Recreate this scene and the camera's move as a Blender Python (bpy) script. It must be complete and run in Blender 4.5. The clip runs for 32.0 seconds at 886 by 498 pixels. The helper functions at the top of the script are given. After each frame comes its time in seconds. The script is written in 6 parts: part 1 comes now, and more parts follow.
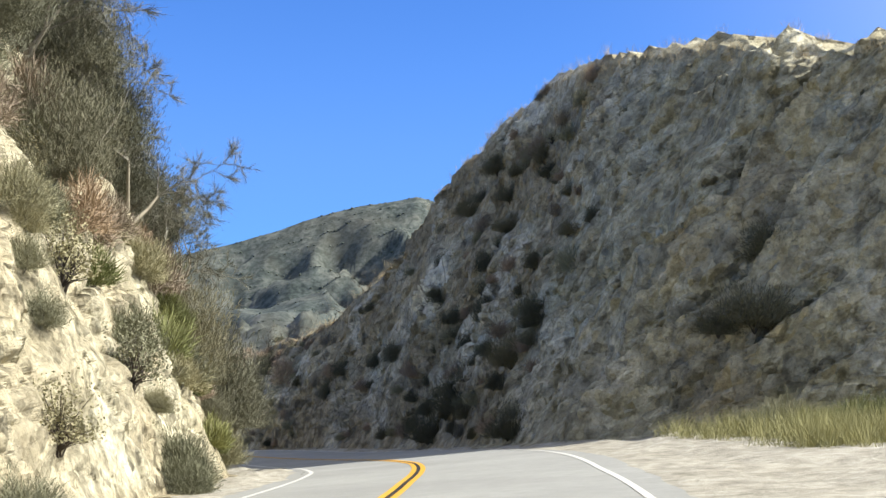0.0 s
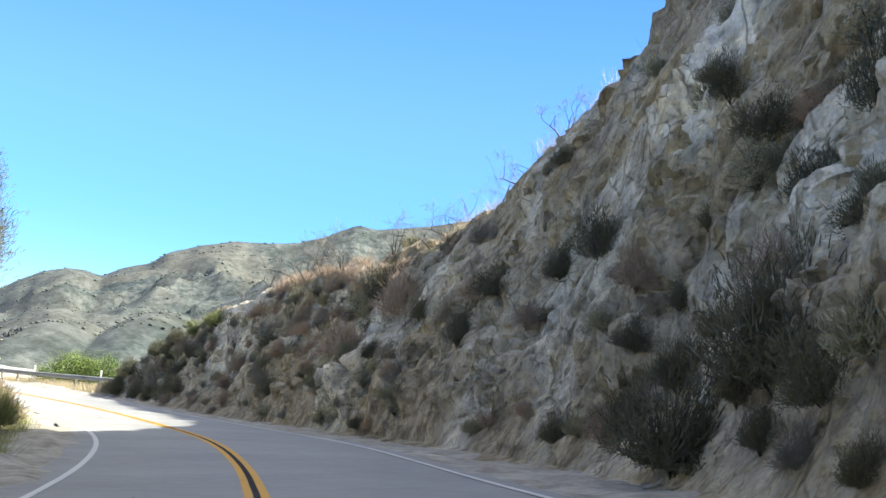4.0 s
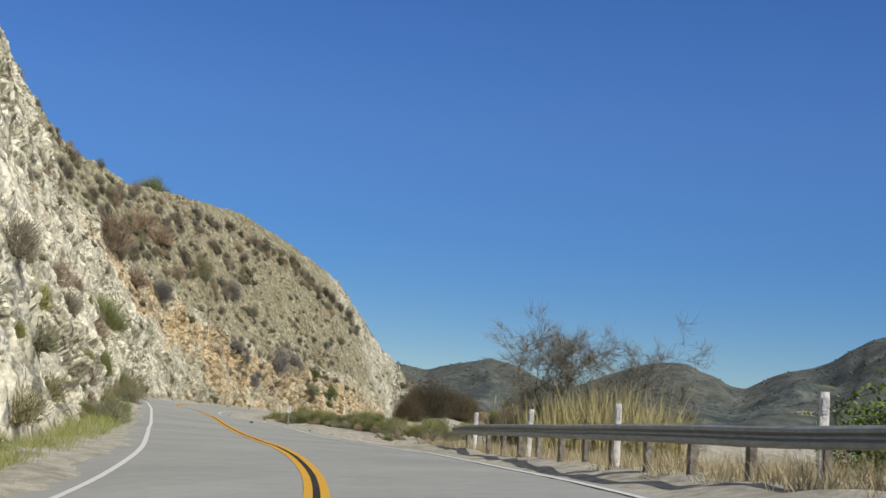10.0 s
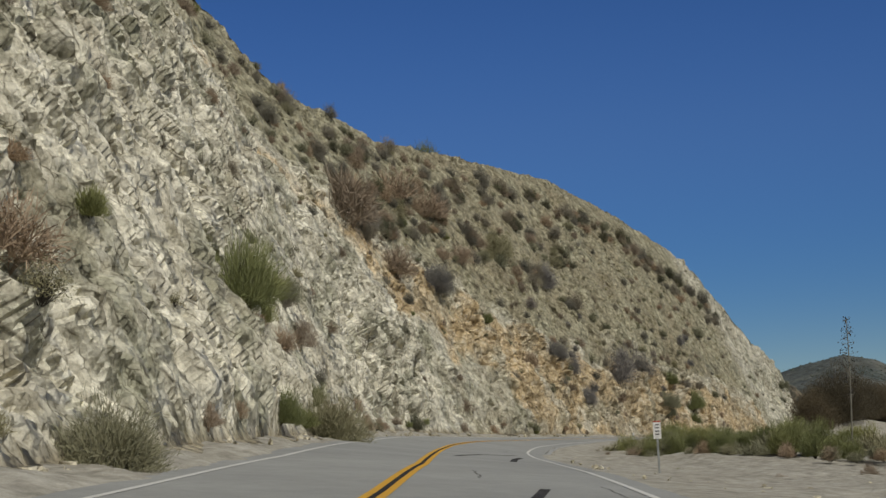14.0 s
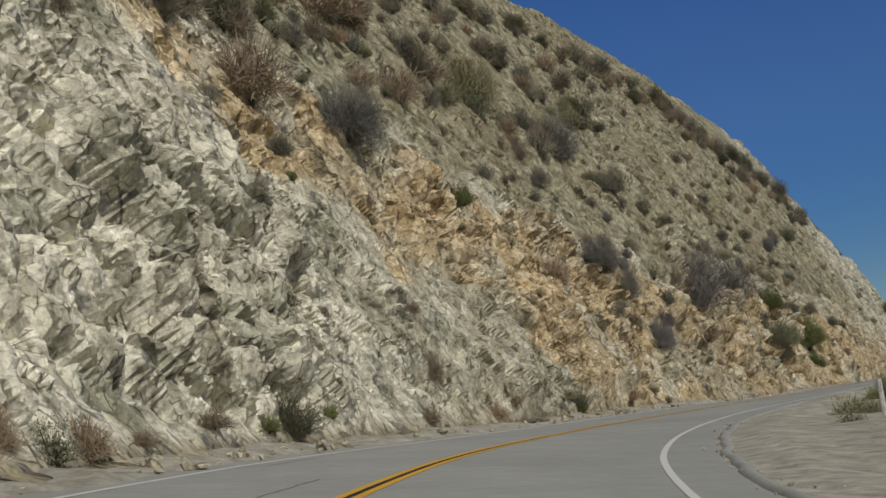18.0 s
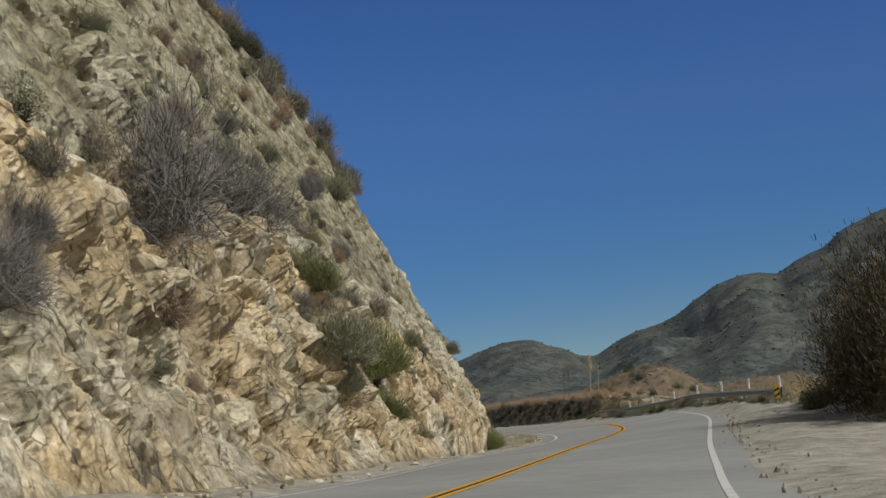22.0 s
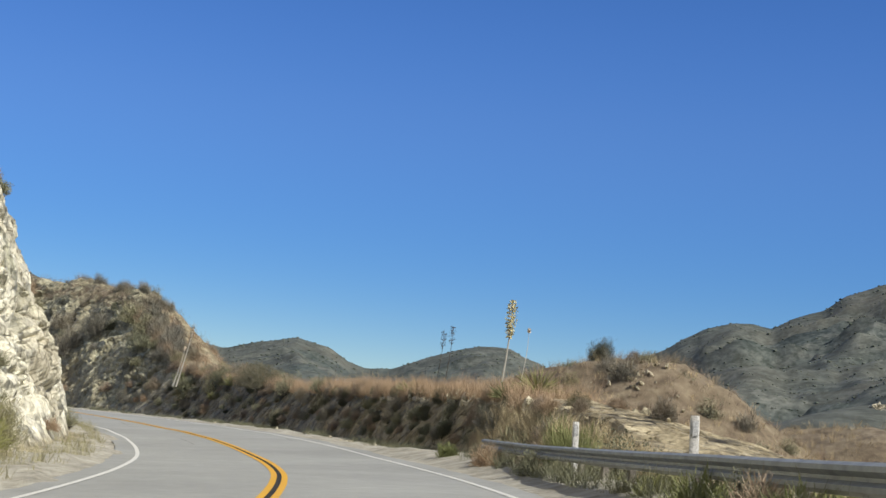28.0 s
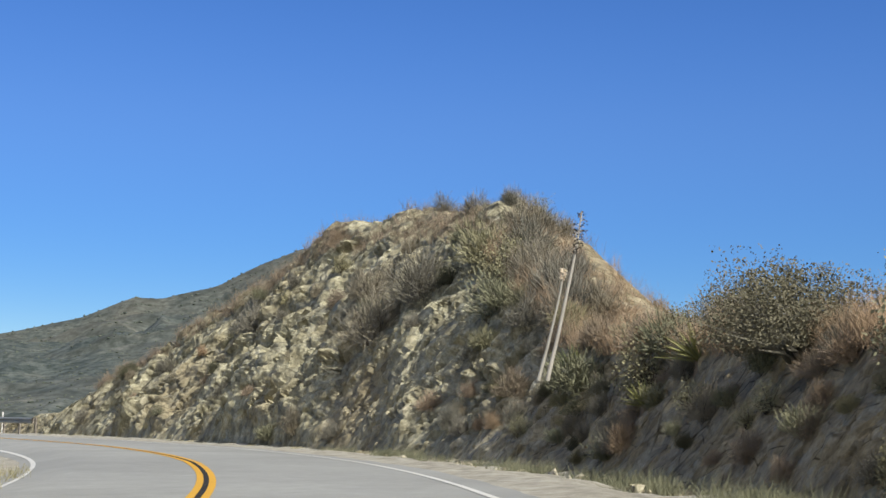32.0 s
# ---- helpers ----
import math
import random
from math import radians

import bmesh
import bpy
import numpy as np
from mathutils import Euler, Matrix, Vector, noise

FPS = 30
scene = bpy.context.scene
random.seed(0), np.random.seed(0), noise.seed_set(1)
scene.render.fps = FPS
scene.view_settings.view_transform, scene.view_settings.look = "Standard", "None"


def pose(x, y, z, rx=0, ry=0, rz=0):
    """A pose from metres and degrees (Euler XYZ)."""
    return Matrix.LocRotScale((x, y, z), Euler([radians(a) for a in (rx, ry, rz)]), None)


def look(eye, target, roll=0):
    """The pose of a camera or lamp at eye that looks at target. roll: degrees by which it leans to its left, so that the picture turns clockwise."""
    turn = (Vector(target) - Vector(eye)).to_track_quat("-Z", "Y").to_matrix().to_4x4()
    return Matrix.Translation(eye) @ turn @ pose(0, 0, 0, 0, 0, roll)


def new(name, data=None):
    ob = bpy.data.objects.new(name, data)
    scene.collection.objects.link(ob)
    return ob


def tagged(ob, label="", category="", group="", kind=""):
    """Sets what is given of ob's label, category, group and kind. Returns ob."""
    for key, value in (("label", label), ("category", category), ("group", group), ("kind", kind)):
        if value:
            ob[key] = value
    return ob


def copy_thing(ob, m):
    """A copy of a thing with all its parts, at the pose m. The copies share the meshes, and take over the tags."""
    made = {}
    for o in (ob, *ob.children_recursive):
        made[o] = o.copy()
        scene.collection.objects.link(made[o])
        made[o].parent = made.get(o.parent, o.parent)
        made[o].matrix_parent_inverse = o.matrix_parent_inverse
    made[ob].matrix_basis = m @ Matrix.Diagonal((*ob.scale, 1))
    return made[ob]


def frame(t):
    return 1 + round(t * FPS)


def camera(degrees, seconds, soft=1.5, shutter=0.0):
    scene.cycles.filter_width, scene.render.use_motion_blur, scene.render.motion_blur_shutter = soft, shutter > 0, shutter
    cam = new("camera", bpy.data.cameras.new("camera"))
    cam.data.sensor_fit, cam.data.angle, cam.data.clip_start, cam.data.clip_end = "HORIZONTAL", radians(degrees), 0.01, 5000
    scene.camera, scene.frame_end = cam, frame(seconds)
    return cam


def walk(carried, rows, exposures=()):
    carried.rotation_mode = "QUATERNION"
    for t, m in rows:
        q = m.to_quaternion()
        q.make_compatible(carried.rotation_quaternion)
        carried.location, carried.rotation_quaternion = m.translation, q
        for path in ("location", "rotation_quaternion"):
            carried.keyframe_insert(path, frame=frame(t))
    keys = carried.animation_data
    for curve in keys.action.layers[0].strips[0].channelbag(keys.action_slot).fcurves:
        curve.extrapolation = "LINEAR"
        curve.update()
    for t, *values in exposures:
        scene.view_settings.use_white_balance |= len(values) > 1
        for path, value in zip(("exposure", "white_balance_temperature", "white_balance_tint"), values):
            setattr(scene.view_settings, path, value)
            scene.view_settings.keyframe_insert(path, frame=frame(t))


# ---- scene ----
cam = camera(33.5, 32.0, soft=1.5, shutter=0.07)
PATH = [
    (0, (0.000, -0.000, 0.000), (-0.000, 1.979, 0.291), 1.61),
    (0.5, (0.269, 5.677, 0.148), (0.260, 7.656, 0.435), 3.06),
    (1, (0.464, 11.179, 0.289), (0.451, 13.161, 0.561), 4.36),
    (1.5, (0.650, 16.490, 0.452), (0.624, 18.470, 0.726), 5.04),
    (2, (0.788, 21.648, 0.641), (0.739, 23.629, 0.913), 5.53),
    (2.5, (0.808, 26.619, 0.803), (0.719, 28.598, 1.079), 6.24),
    (3, (0.578, 31.504, 0.916), (0.412, 33.480, 1.183), 6.64),
    (3.5, (0.141, 36.371, 0.989), (-0.108, 38.339, 1.244), 6.93),
    (4, (-0.502, 41.286, 1.028), (-0.830, 43.243, 1.274), 7.21),
    (4.5, (-1.366, 46.312, 1.039), (-1.772, 48.255, 1.280), 7.42),
    (5, (-2.490, 51.506, 1.027), (-3.000, 53.426, 1.257), 7.42),
    (5.5, (-3.910, 57.015, 1.023), (-4.513, 58.908, 1.254), 6.70),
    (6, (-5.620, 62.620, 1.053), (-6.298, 64.487, 1.288), 6.08),
    (6.5, (-7.507, 68.225, 1.114), (-8.259, 70.062, 1.360), 5.15),
    (7, (-9.729, 73.853, 1.149), (-10.565, 75.656, 1.378), 5.33),
    (7.5, (-12.167, 79.412, 1.157), (-13.097, 81.169, 1.379), 5.20),
    (8, (-14.962, 84.812, 1.183), (-15.975, 86.521, 1.410), 3.98),
    (8.5, (-18.054, 90.134, 1.216), (-19.147, 91.793, 1.448), 3.17),
    (9, (-21.329, 95.253, 1.255), (-22.497, 96.859, 1.491), 2.59),
    (9.5, (-24.888, 100.285, 1.276), (-26.124, 101.840, 1.513), 2.83),
    (10, (-28.755, 105.292, 1.309), (-30.058, 106.790, 1.550), 3.55),
    (10.5, (-32.831, 110.094, 1.358), (-34.199, 111.533, 1.600), 3.75),
    (11, (-37.121, 114.751, 1.378), (-38.550, 116.130, 1.619), 3.38),
    (11.5, (-41.598, 119.221, 1.421), (-43.080, 120.539, 1.679), 1.59),
    (12, (-46.180, 123.485, 1.433), (-47.714, 124.743, 1.691), 0.47),
    (12.5, (-50.885, 127.566, 1.456), (-52.461, 128.772, 1.707), -0.25),
    (13, (-55.733, 131.553, 1.488), (-57.311, 132.756, 1.740), -1.09),
    (13.5, (-60.702, 135.673, 1.533), (-62.288, 136.864, 1.791), -1.77),
    (14, (-65.886, 139.790, 1.635), (-67.483, 140.963, 1.904), -2.57),
    (14.5, (-71.213, 143.944, 1.769), (-72.819, 145.103, 2.046), -3.48),
    (15, (-76.641, 148.141, 1.914), (-78.250, 149.296, 2.190), -4.47),
    (15.5, (-82.124, 152.394, 2.045), (-83.730, 153.554, 2.315), -5.45),
    (16, (-87.702, 156.603, 2.141), (-89.303, 157.771, 2.408), -6.24),
    (16.5, (-93.226, 160.903, 2.193), (-94.823, 162.079, 2.453), -7.35),
    (17, (-98.780, 165.250, 2.220), (-100.374, 166.432, 2.474), -8.08),
    (17.5, (-104.288, 169.538, 2.238), (-105.879, 170.723, 2.486), -8.46),
    (18, (-109.690, 173.780, 2.265), (-111.275, 174.973, 2.518), -8.88),
    (18.5, (-114.851, 177.945, 2.308), (-116.422, 179.156, 2.565), -9.54),
    (19, (-119.677, 182.004, 2.378), (-121.219, 183.252, 2.628), -9.53),
    (19.5, (-124.232, 186.177, 2.454), (-125.726, 187.482, 2.711), -9.24),
    (20, (-128.514, 190.388, 2.516), (-129.952, 191.755, 2.770), -8.57),
    (20.5, (-132.518, 194.697, 2.552), (-133.882, 196.137, 2.808), -7.78),
    (21, (-136.182, 199.267, 2.561), (-137.459, 200.786, 2.813), -7.25),
    (21.5, (-139.670, 204.160, 2.557), (-140.854, 205.752, 2.808), -6.32),
    (22, (-143.065, 209.511, 2.568), (-144.157, 211.168, 2.813), -6.07),
    (22.5, (-146.292, 215.149, 2.572), (-147.303, 216.859, 2.811), -5.39),
    (23, (-149.279, 220.915, 2.579), (-150.225, 222.661, 2.816), -4.89),
    (23.5, (-152.071, 226.643, 2.603), (-152.979, 228.407, 2.853), -3.40),
    (24, (-154.829, 232.418, 2.659), (-155.726, 234.186, 2.917), -1.64),
    (24.5, (-157.563, 238.367, 2.716), (-158.451, 240.141, 2.968), -0.74),
    (25, (-160.243, 244.324, 2.758), (-161.124, 246.102, 3.005), 0.33),
    (25.5, (-162.927, 250.274, 2.793), (-163.813, 252.050, 3.037), 1.49),
    (26, (-165.672, 256.202, 2.825), (-166.579, 257.968, 3.069), 2.64),
    (26.5, (-168.535, 262.091, 2.861), (-169.480, 263.837, 3.107), 3.65),
    (27, (-171.535, 267.940, 2.908), (-172.527, 269.659, 3.157), 4.35),
    (27.5, (-174.717, 273.721, 2.975), (-175.757, 275.411, 3.220), 4.70),
    (28, (-178.088, 279.447, 3.012), (-179.179, 281.105, 3.253), 4.66),
    (28.5, (-181.657, 285.120, 2.985), (-182.801, 286.745, 3.215), 3.97),
    (29, (-185.501, 290.672, 2.914), (-186.695, 292.260, 3.144), 3.07),
    (29.5, (-189.618, 296.146, 2.903), (-190.869, 297.690, 3.133), 2.64),
    (30, (-194.026, 301.638, 2.900), (-195.341, 303.129, 3.123), 1.46),
    (30.5, (-198.794, 306.937, 2.918), (-200.170, 308.370, 3.153), 1.80),
    (31, (-203.814, 312.145, 2.951), (-205.251, 313.515, 3.187), 1.98),
    (31.5, (-209.098, 317.264, 3.001), (-210.596, 318.567, 3.243), 1.96),
    (32, (-214.710, 322.203, 3.056), (-216.272, 323.428, 3.301), 1.42),
]
walk(cam, [(t, look(eye, target, roll)) for t, eye, target, roll in PATH],
     [(0, 1.0), (1, 1.4), (2.5, 1.78), (5, 1.38), (6, 0.88), (7, 0.48), (9, 0.1), (11, -0.4), (13, -0.76), (19, -0.96), (21, -0.93), (23, -0.34), (24, -0.08), (26.5, 0.1), (32, 0.22)])
ROAD_XY = [
    (0.0, -0.0), (0.46, 11.18), (0.79, 21.65), (0.58, 31.5), (-0.5, 41.29), (-2.49, 51.51),
    (-5.62, 62.62), (-9.73, 73.85), (-14.96, 84.81), (-21.33, 95.25), (-28.75, 105.29), (-37.12, 114.75),
    (-46.18, 123.49), (-55.73, 131.55), (-65.89, 139.79), (-76.64, 148.14), (-87.7, 156.6), (-98.78, 165.25),
    (-109.69, 173.78), (-119.68, 182.0), (-128.51, 190.39), (-136.18, 199.27), (-143.06, 209.51), (-149.28, 220.91),
    (-154.83, 232.42), (-160.24, 244.32), (-165.67, 256.2), (-171.53, 267.94), (-178.09, 279.45), (-185.5, 290.67),
    (-194.03, 301.64), (-203.81, 312.14), (-214.71, 322.2),
]
ROAD_ZB = [
    (-0.95, -1.6), (-0.66, -4.4), (-0.31, -5.5), (-0.03, -6.6), (0.08, -7.2), (0.08, -7.4),
    (0.1, -6.1), (0.2, -5.3), (0.23, -4.0), (0.3, -2.6), (0.36, -3.6), (0.43, -3.4),
    (0.48, -0.5), (0.54, 1.1), (0.68, 2.6), (0.96, 4.5), (1.19, 6.2), (1.27, 8.1),
    (1.31, 8.9), (1.43, 9.5), (1.57, 8.6), (1.61, 7.3), (1.62, 6.1), (1.63, 4.9),
    (1.71, 1.6), (1.81, -0.3), (1.88, -2.6), (1.96, -4.4), (2.06, -4.7), (1.96, -3.1),
    (1.95, -1.5), (2.0, -2.0), (2.11, -1.4),
]

# ---- world, sun ----
SUN_AZ, SUN_EL = radians(91), radians(42)      # from +y towards +x, above the horizon
world = bpy.data.worlds.new("sky")
scene.world = world
world.use_nodes = True
wn = world.node_tree
sky = wn.nodes.new("ShaderNodeTexSky")
sky.sky_type = "NISHITA"
sky.sun_disc = False
sky.sun_elevation, sky.sun_rotation = SUN_EL, SUN_AZ
sky.altitude, sky.air_density, sky.dust_density, sky.ozone_density = 2000, 1.0, 0.0, 4.0
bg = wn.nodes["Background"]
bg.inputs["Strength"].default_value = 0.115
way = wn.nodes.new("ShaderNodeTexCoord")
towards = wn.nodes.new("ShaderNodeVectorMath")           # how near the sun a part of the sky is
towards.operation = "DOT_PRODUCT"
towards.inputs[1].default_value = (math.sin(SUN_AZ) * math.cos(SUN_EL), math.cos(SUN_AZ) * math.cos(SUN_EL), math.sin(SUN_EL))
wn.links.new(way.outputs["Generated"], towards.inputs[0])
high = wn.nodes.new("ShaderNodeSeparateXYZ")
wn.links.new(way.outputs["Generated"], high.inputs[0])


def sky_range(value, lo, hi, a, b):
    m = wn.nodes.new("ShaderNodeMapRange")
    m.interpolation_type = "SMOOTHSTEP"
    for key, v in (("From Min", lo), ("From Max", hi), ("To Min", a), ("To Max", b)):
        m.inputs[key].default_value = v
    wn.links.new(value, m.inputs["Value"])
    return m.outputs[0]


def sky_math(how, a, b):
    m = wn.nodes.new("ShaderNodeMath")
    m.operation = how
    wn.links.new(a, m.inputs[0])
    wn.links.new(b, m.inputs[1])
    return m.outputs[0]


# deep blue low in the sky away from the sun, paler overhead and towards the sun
# the upper sky out of view is paled and brightened by hand for neutral fill
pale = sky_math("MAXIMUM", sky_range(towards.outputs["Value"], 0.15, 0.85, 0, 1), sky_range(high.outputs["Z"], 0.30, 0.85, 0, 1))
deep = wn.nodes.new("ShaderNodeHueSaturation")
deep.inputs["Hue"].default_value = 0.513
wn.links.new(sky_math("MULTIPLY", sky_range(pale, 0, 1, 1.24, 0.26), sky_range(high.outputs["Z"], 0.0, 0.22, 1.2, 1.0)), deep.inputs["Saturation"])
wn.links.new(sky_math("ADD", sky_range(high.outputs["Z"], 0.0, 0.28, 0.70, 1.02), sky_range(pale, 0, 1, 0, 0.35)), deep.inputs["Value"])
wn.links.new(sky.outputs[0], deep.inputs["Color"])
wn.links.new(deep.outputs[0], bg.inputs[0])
sun = new("sun", bpy.data.lights.new("sun", "SUN"))
sun.data.energy, sun.data.angle, sun.data.color = 4.8, radians(0.55), (1.0, 0.955, 0.865)
sun_way = Vector((math.sin(SUN_AZ) * math.cos(SUN_EL), math.cos(SUN_AZ) * math.cos(SUN_EL), math.sin(SUN_EL)))
sun.matrix_world = look(sun_way * 500, (0, 0, 0))


# ---- numbers: noise on arrays ----
def _hash(ix, iy, iz, seed):
    h = (ix * 374761393 + iy * 668265263 + iz * 2147483647 + seed * 974634777) & 0xFFFFFFFF
    h = ((h ^ (h >> 13)) * 1274126177) & 0xFFFFFFFF
    h = ((h ^ (h >> 16)) * 2246822519) & 0xFFFFFFFF
    return ((h ^ (h >> 15)) & 0xFFFFFF) / float(0xFFFFFF) * 2 - 1


def vnoise(p, seed=0):
    """Value noise, -1 to 1, at an array of points (..., 3)."""
    f = np.floor(p)
    i = f.astype(np.int64)
    u = p - f
    u = u * u * u * (u * (u * 6 - 15) + 10)
    out = 0
    for a in (0, 1):
        wa = u[..., 0] if a else 1 - u[..., 0]
        for b in (0, 1):
            wb = u[..., 1] if b else 1 - u[..., 1]
            for c in (0, 1):
                wc = u[..., 2] if c else 1 - u[..., 2]
                out = out + wa * wb * wc * _hash(i[..., 0] + a, i[..., 1] + b, i[..., 2] + c, seed)
    return out


def fbm(p, octaves=4, seed=0, gain=0.5):
    out, amp = 0, 1.0
    for k in range(octaves):
        out = out + amp * vnoise(p * 2.0 ** k + 17.3 * k, seed + k)
        amp *= gain
    return out


def cells(p, seed=0):
    """Distances to the two nearest of one random point a cell, that cell's random number, and a random tilted plane in it."""
    f = np.floor(p).astype(np.int64)
    best = np.full(p.shape[:-1], 9.0)
    second = np.full(p.shape[:-1], 9.0)
    val, tilt = np.zeros(p.shape[:-1]), np.zeros(p.shape[:-1])
    for a in (-1, 0, 1):
        for b in (-1, 0, 1):
            for c in (-1, 0, 1):
                ix, iy, iz = f[..., 0] + a, f[..., 1] + b, f[..., 2] + c
                o = [p[..., k] - (i0 + 0.5 + 0.45 * _hash(ix, iy, iz, seed + k)) for k, i0 in enumerate((ix, iy, iz))]
                d = np.sqrt(o[0] ** 2 + o[1] ** 2 + o[2] ** 2)
                near = d < best
                second = np.where(near, best, np.minimum(second, d))
                best = np.where(near, d, best)
                val = np.where(near, _hash(ix, iy, iz, seed + 7), val)
                tilt = np.where(near, sum(o[k] * _hash(ix, iy, iz, seed + 11 + k) for k in range(3)), tilt)
    return best, second, val, tilt


# ---- the road's line ----
ROAD_KNOTS = [0, 24, 48, 72, 96, 120, 144, 168, 192, 216, 240, 264, 288, 312, 336, 360, 384, 408, 432, 450, 470]
ROAD_LIFT = [0.05, 0.08, 0.11, 0.11, 0.07, 0.11, 0.22, 0.09, 0.04, 0.09, 0.12, 0.15, 0.09, 0.08, 0.11, 0.16, 0.06, 0.12, 0.25, 0.26, 0.24]          # the road's own crown over the verges, by knot
ROAD_LEAN = [-0.1, -0.2, -0.1, -0.2, -0.6, -1.2, -1.6, -1, -0.7, -0.8, -1.3, -2, -1.4, -0.4, -0.2, -1, -1.6, -1.7, 0.6, 0.6, 0.6]          # and its extra bank, degrees
def spline(rows, k, n):
    v = np.array(rows, float)
    v = np.vstack([2 * v[0] - v[1], v, 2 * v[-1] - v[-2]])
    t = np.linspace(0, len(rows) - 1, n)
    i = np.minimum(t.astype(int), len(rows) - 2)
    u = (t - i)[:, None]
    a, b, c, d = v[i], v[i + 1], v[i + 2], v[i + 3]
    return 0.5 * (2 * b + (c - a) * u + (2 * a - 5 * b + 4 * c - d) * u ** 2 + (3 * b - a - 3 * c + d) * u ** 3)


def build_line():
    xy, zb = spline(ROAD_XY, 2, 1600), spline(ROAD_ZB, 2, 1600)
    step = 0.5
    head = math.atan2(-(xy[1] - xy[0])[0], (xy[1] - xy[0])[1])
    back = np.array([xy[0] - np.array([-math.sin(head), math.cos(head)]) * step * k for k in range(160, 0, -1)])
    d = xy[-1] - xy[-3]
    head = math.atan2(-d[0], d[1])
    ahead, p = [], xy[-1].copy()
    for k in range(280):
        head += radians(np.interp(k * step, [0, 45, 60, 140], [0.62, 0.55, 0.40, 0.30])) * step
        p = p + np.array([-math.sin(head), math.cos(head)]) * step
        ahead.append(p)
    line = np.vstack([back, xy, np.array(ahead)])
    zbs = np.vstack([np.repeat(zb[:1], len(back), 0), zb, np.repeat(zb[-1:], len(ahead), 0)])
    s = np.r_[0, np.cumsum(np.hypot(*np.diff(line, axis=0).T))] - 80.0
    g = np.arange(-80, s[-1], 0.5)
    out = np.stack([np.interp(g, s, line[:, 0]), np.interp(g, s, line[:, 1]), np.interp(g, s, zbs[:, 0]), np.interp(g, s, zbs[:, 1])], 1)
    for c in range(2):
        q = out[:, c].copy()
        out[2:-2, c] = (q[:-4] + 4 * q[1:-3] + 6 * q[2:-2] + 4 * q[3:-1] + q[4:]) / 16
    return g, out


LINE_S, LINE = build_line()
_dx, _dy = np.gradient(LINE[:, 0]), np.gradient(LINE[:, 1])
_n = np.hypot(_dx, _dy)
LINE_R = np.stack([_dy / _n, -_dx / _n], 1)     # to the right of the way


def place(s, d, z=0.0):
    """World point at s metres along the lane, d to the right of it, z over the banked road."""
    s, d, z = np.broadcast_arrays(np.asarray(s, float), np.asarray(d, float), np.asarray(z, float))
    x, y, zc, bank = (np.interp(s, LINE_S, LINE[:, k]) for k in range(4))
    rx, ry = np.interp(s, LINE_S, LINE_R[:, 0]), np.interp(s, LINE_S, LINE_R[:, 1])
    dd = np.clip(d, -11, 7)
    crown = np.interp(s, ROAD_KNOTS, ROAD_LIFT) - np.tan(np.radians(np.interp(s, ROAD_KNOTS, ROAD_LEAN))) * np.clip(d, -5, 3)
    crown = crown * np.interp(d, [-6.2, -4.7, 2.3, 4.0], [0, 1, 1, 0])
    return np.stack([x + rx * d, y + ry * d, zc - np.tan(np.radians(bank)) * dd + crown + z], -1)


def heading(s):
    """Degrees of turn about z that lay +y along the road at s."""
    rx, ry = np.interp(s, LINE_S, LINE_R[:, 0]), np.interp(s, LINE_S, LINE_R[:, 1])
    return math.degrees(math.atan2(ry, rx))


# ---- meshes ----
def mesh_of(name, verts, quads, mat, smooth=True, attrs=None):
    me = bpy.data.meshes.new(name)
    verts = np.ascontiguousarray(verts, np.float32).reshape(-1, 3)
    quads = np.ascontiguousarray(quads, np.int32)
    k = quads.shape[1]
    me.vertices.add(len(verts))
    me.vertices.foreach_set("co", verts.ravel())
    me.loops.add(quads.size)
    me.loops.foreach_set("vertex_index", quads.ravel())
    me.polygons.add(len(quads))
    me.polygons.foreach_set("loop_start", np.arange(0, quads.size, k, dtype=np.int32))
    me.polygons.foreach_set("loop_total", np.full(len(quads), k, np.int32))
    me.polygons.foreach_set("use_smooth", np.full(len(quads), smooth, bool))
    for key, values in (attrs or {}).items():
        a = me.attributes.new(key, "FLOAT", "POINT")
        a.data.foreach_set("value", np.ascontiguousarray(values, np.float32).ravel())
    me.update(calc_edges=True)
    me.validate()
    if mat:
        me.materials.append(mat)
    return me


def grid_quads(n, m):
    i = np.arange(n * m).reshape(n, m)
    return np.stack([i[:-1, :-1], i[:-1, 1:], i[1:, 1:], i[1:, :-1]], -1).reshape(-1, 4)


def sheet(name, pts, mat, flip=False, smooth=True, attrs=None):
    n, m = pts.shape[:2]
    q = grid_quads(n, m)
    return new(name, mesh_of(name, pts, q[:, ::-1] if flip else q, mat, smooth, attrs))


def part(name, me, parent, label=""):
    ob = new(name, me)
    ob.parent = parent
    return tagged(ob, label)


# ---- materials ----
def material(name, rough=0.9, metal=0.0):
    m = bpy.data.materials.new(name)
    m.use_nodes = True
    b = m.node_tree.nodes["Principled BSDF"]
    b.inputs["Roughness"].default_value, b.inputs["Metallic"].default_value = rough, metal
    b.inputs["Specular IOR Level"].default_value = 0.25
    return m, m.node_tree, b


def node(nt, kind, **values):
    n = nt.nodes.new(kind)
    for key, v in values.items():
        if key in n.inputs:
            n.inputs[key].default_value = v
    return n


def noise_tex(nt, scale, detail=6.0, rough=0.6, lacunarity=2.0):
    n = node(nt, "ShaderNodeTexNoise", Scale=scale, Detail=detail, Roughness=rough)
    nt.links.new(nt.nodes.get("place").outputs[0] if nt.nodes.get("place") else geo(nt), n.inputs["Vector"])
    return n.outputs["Fac"]


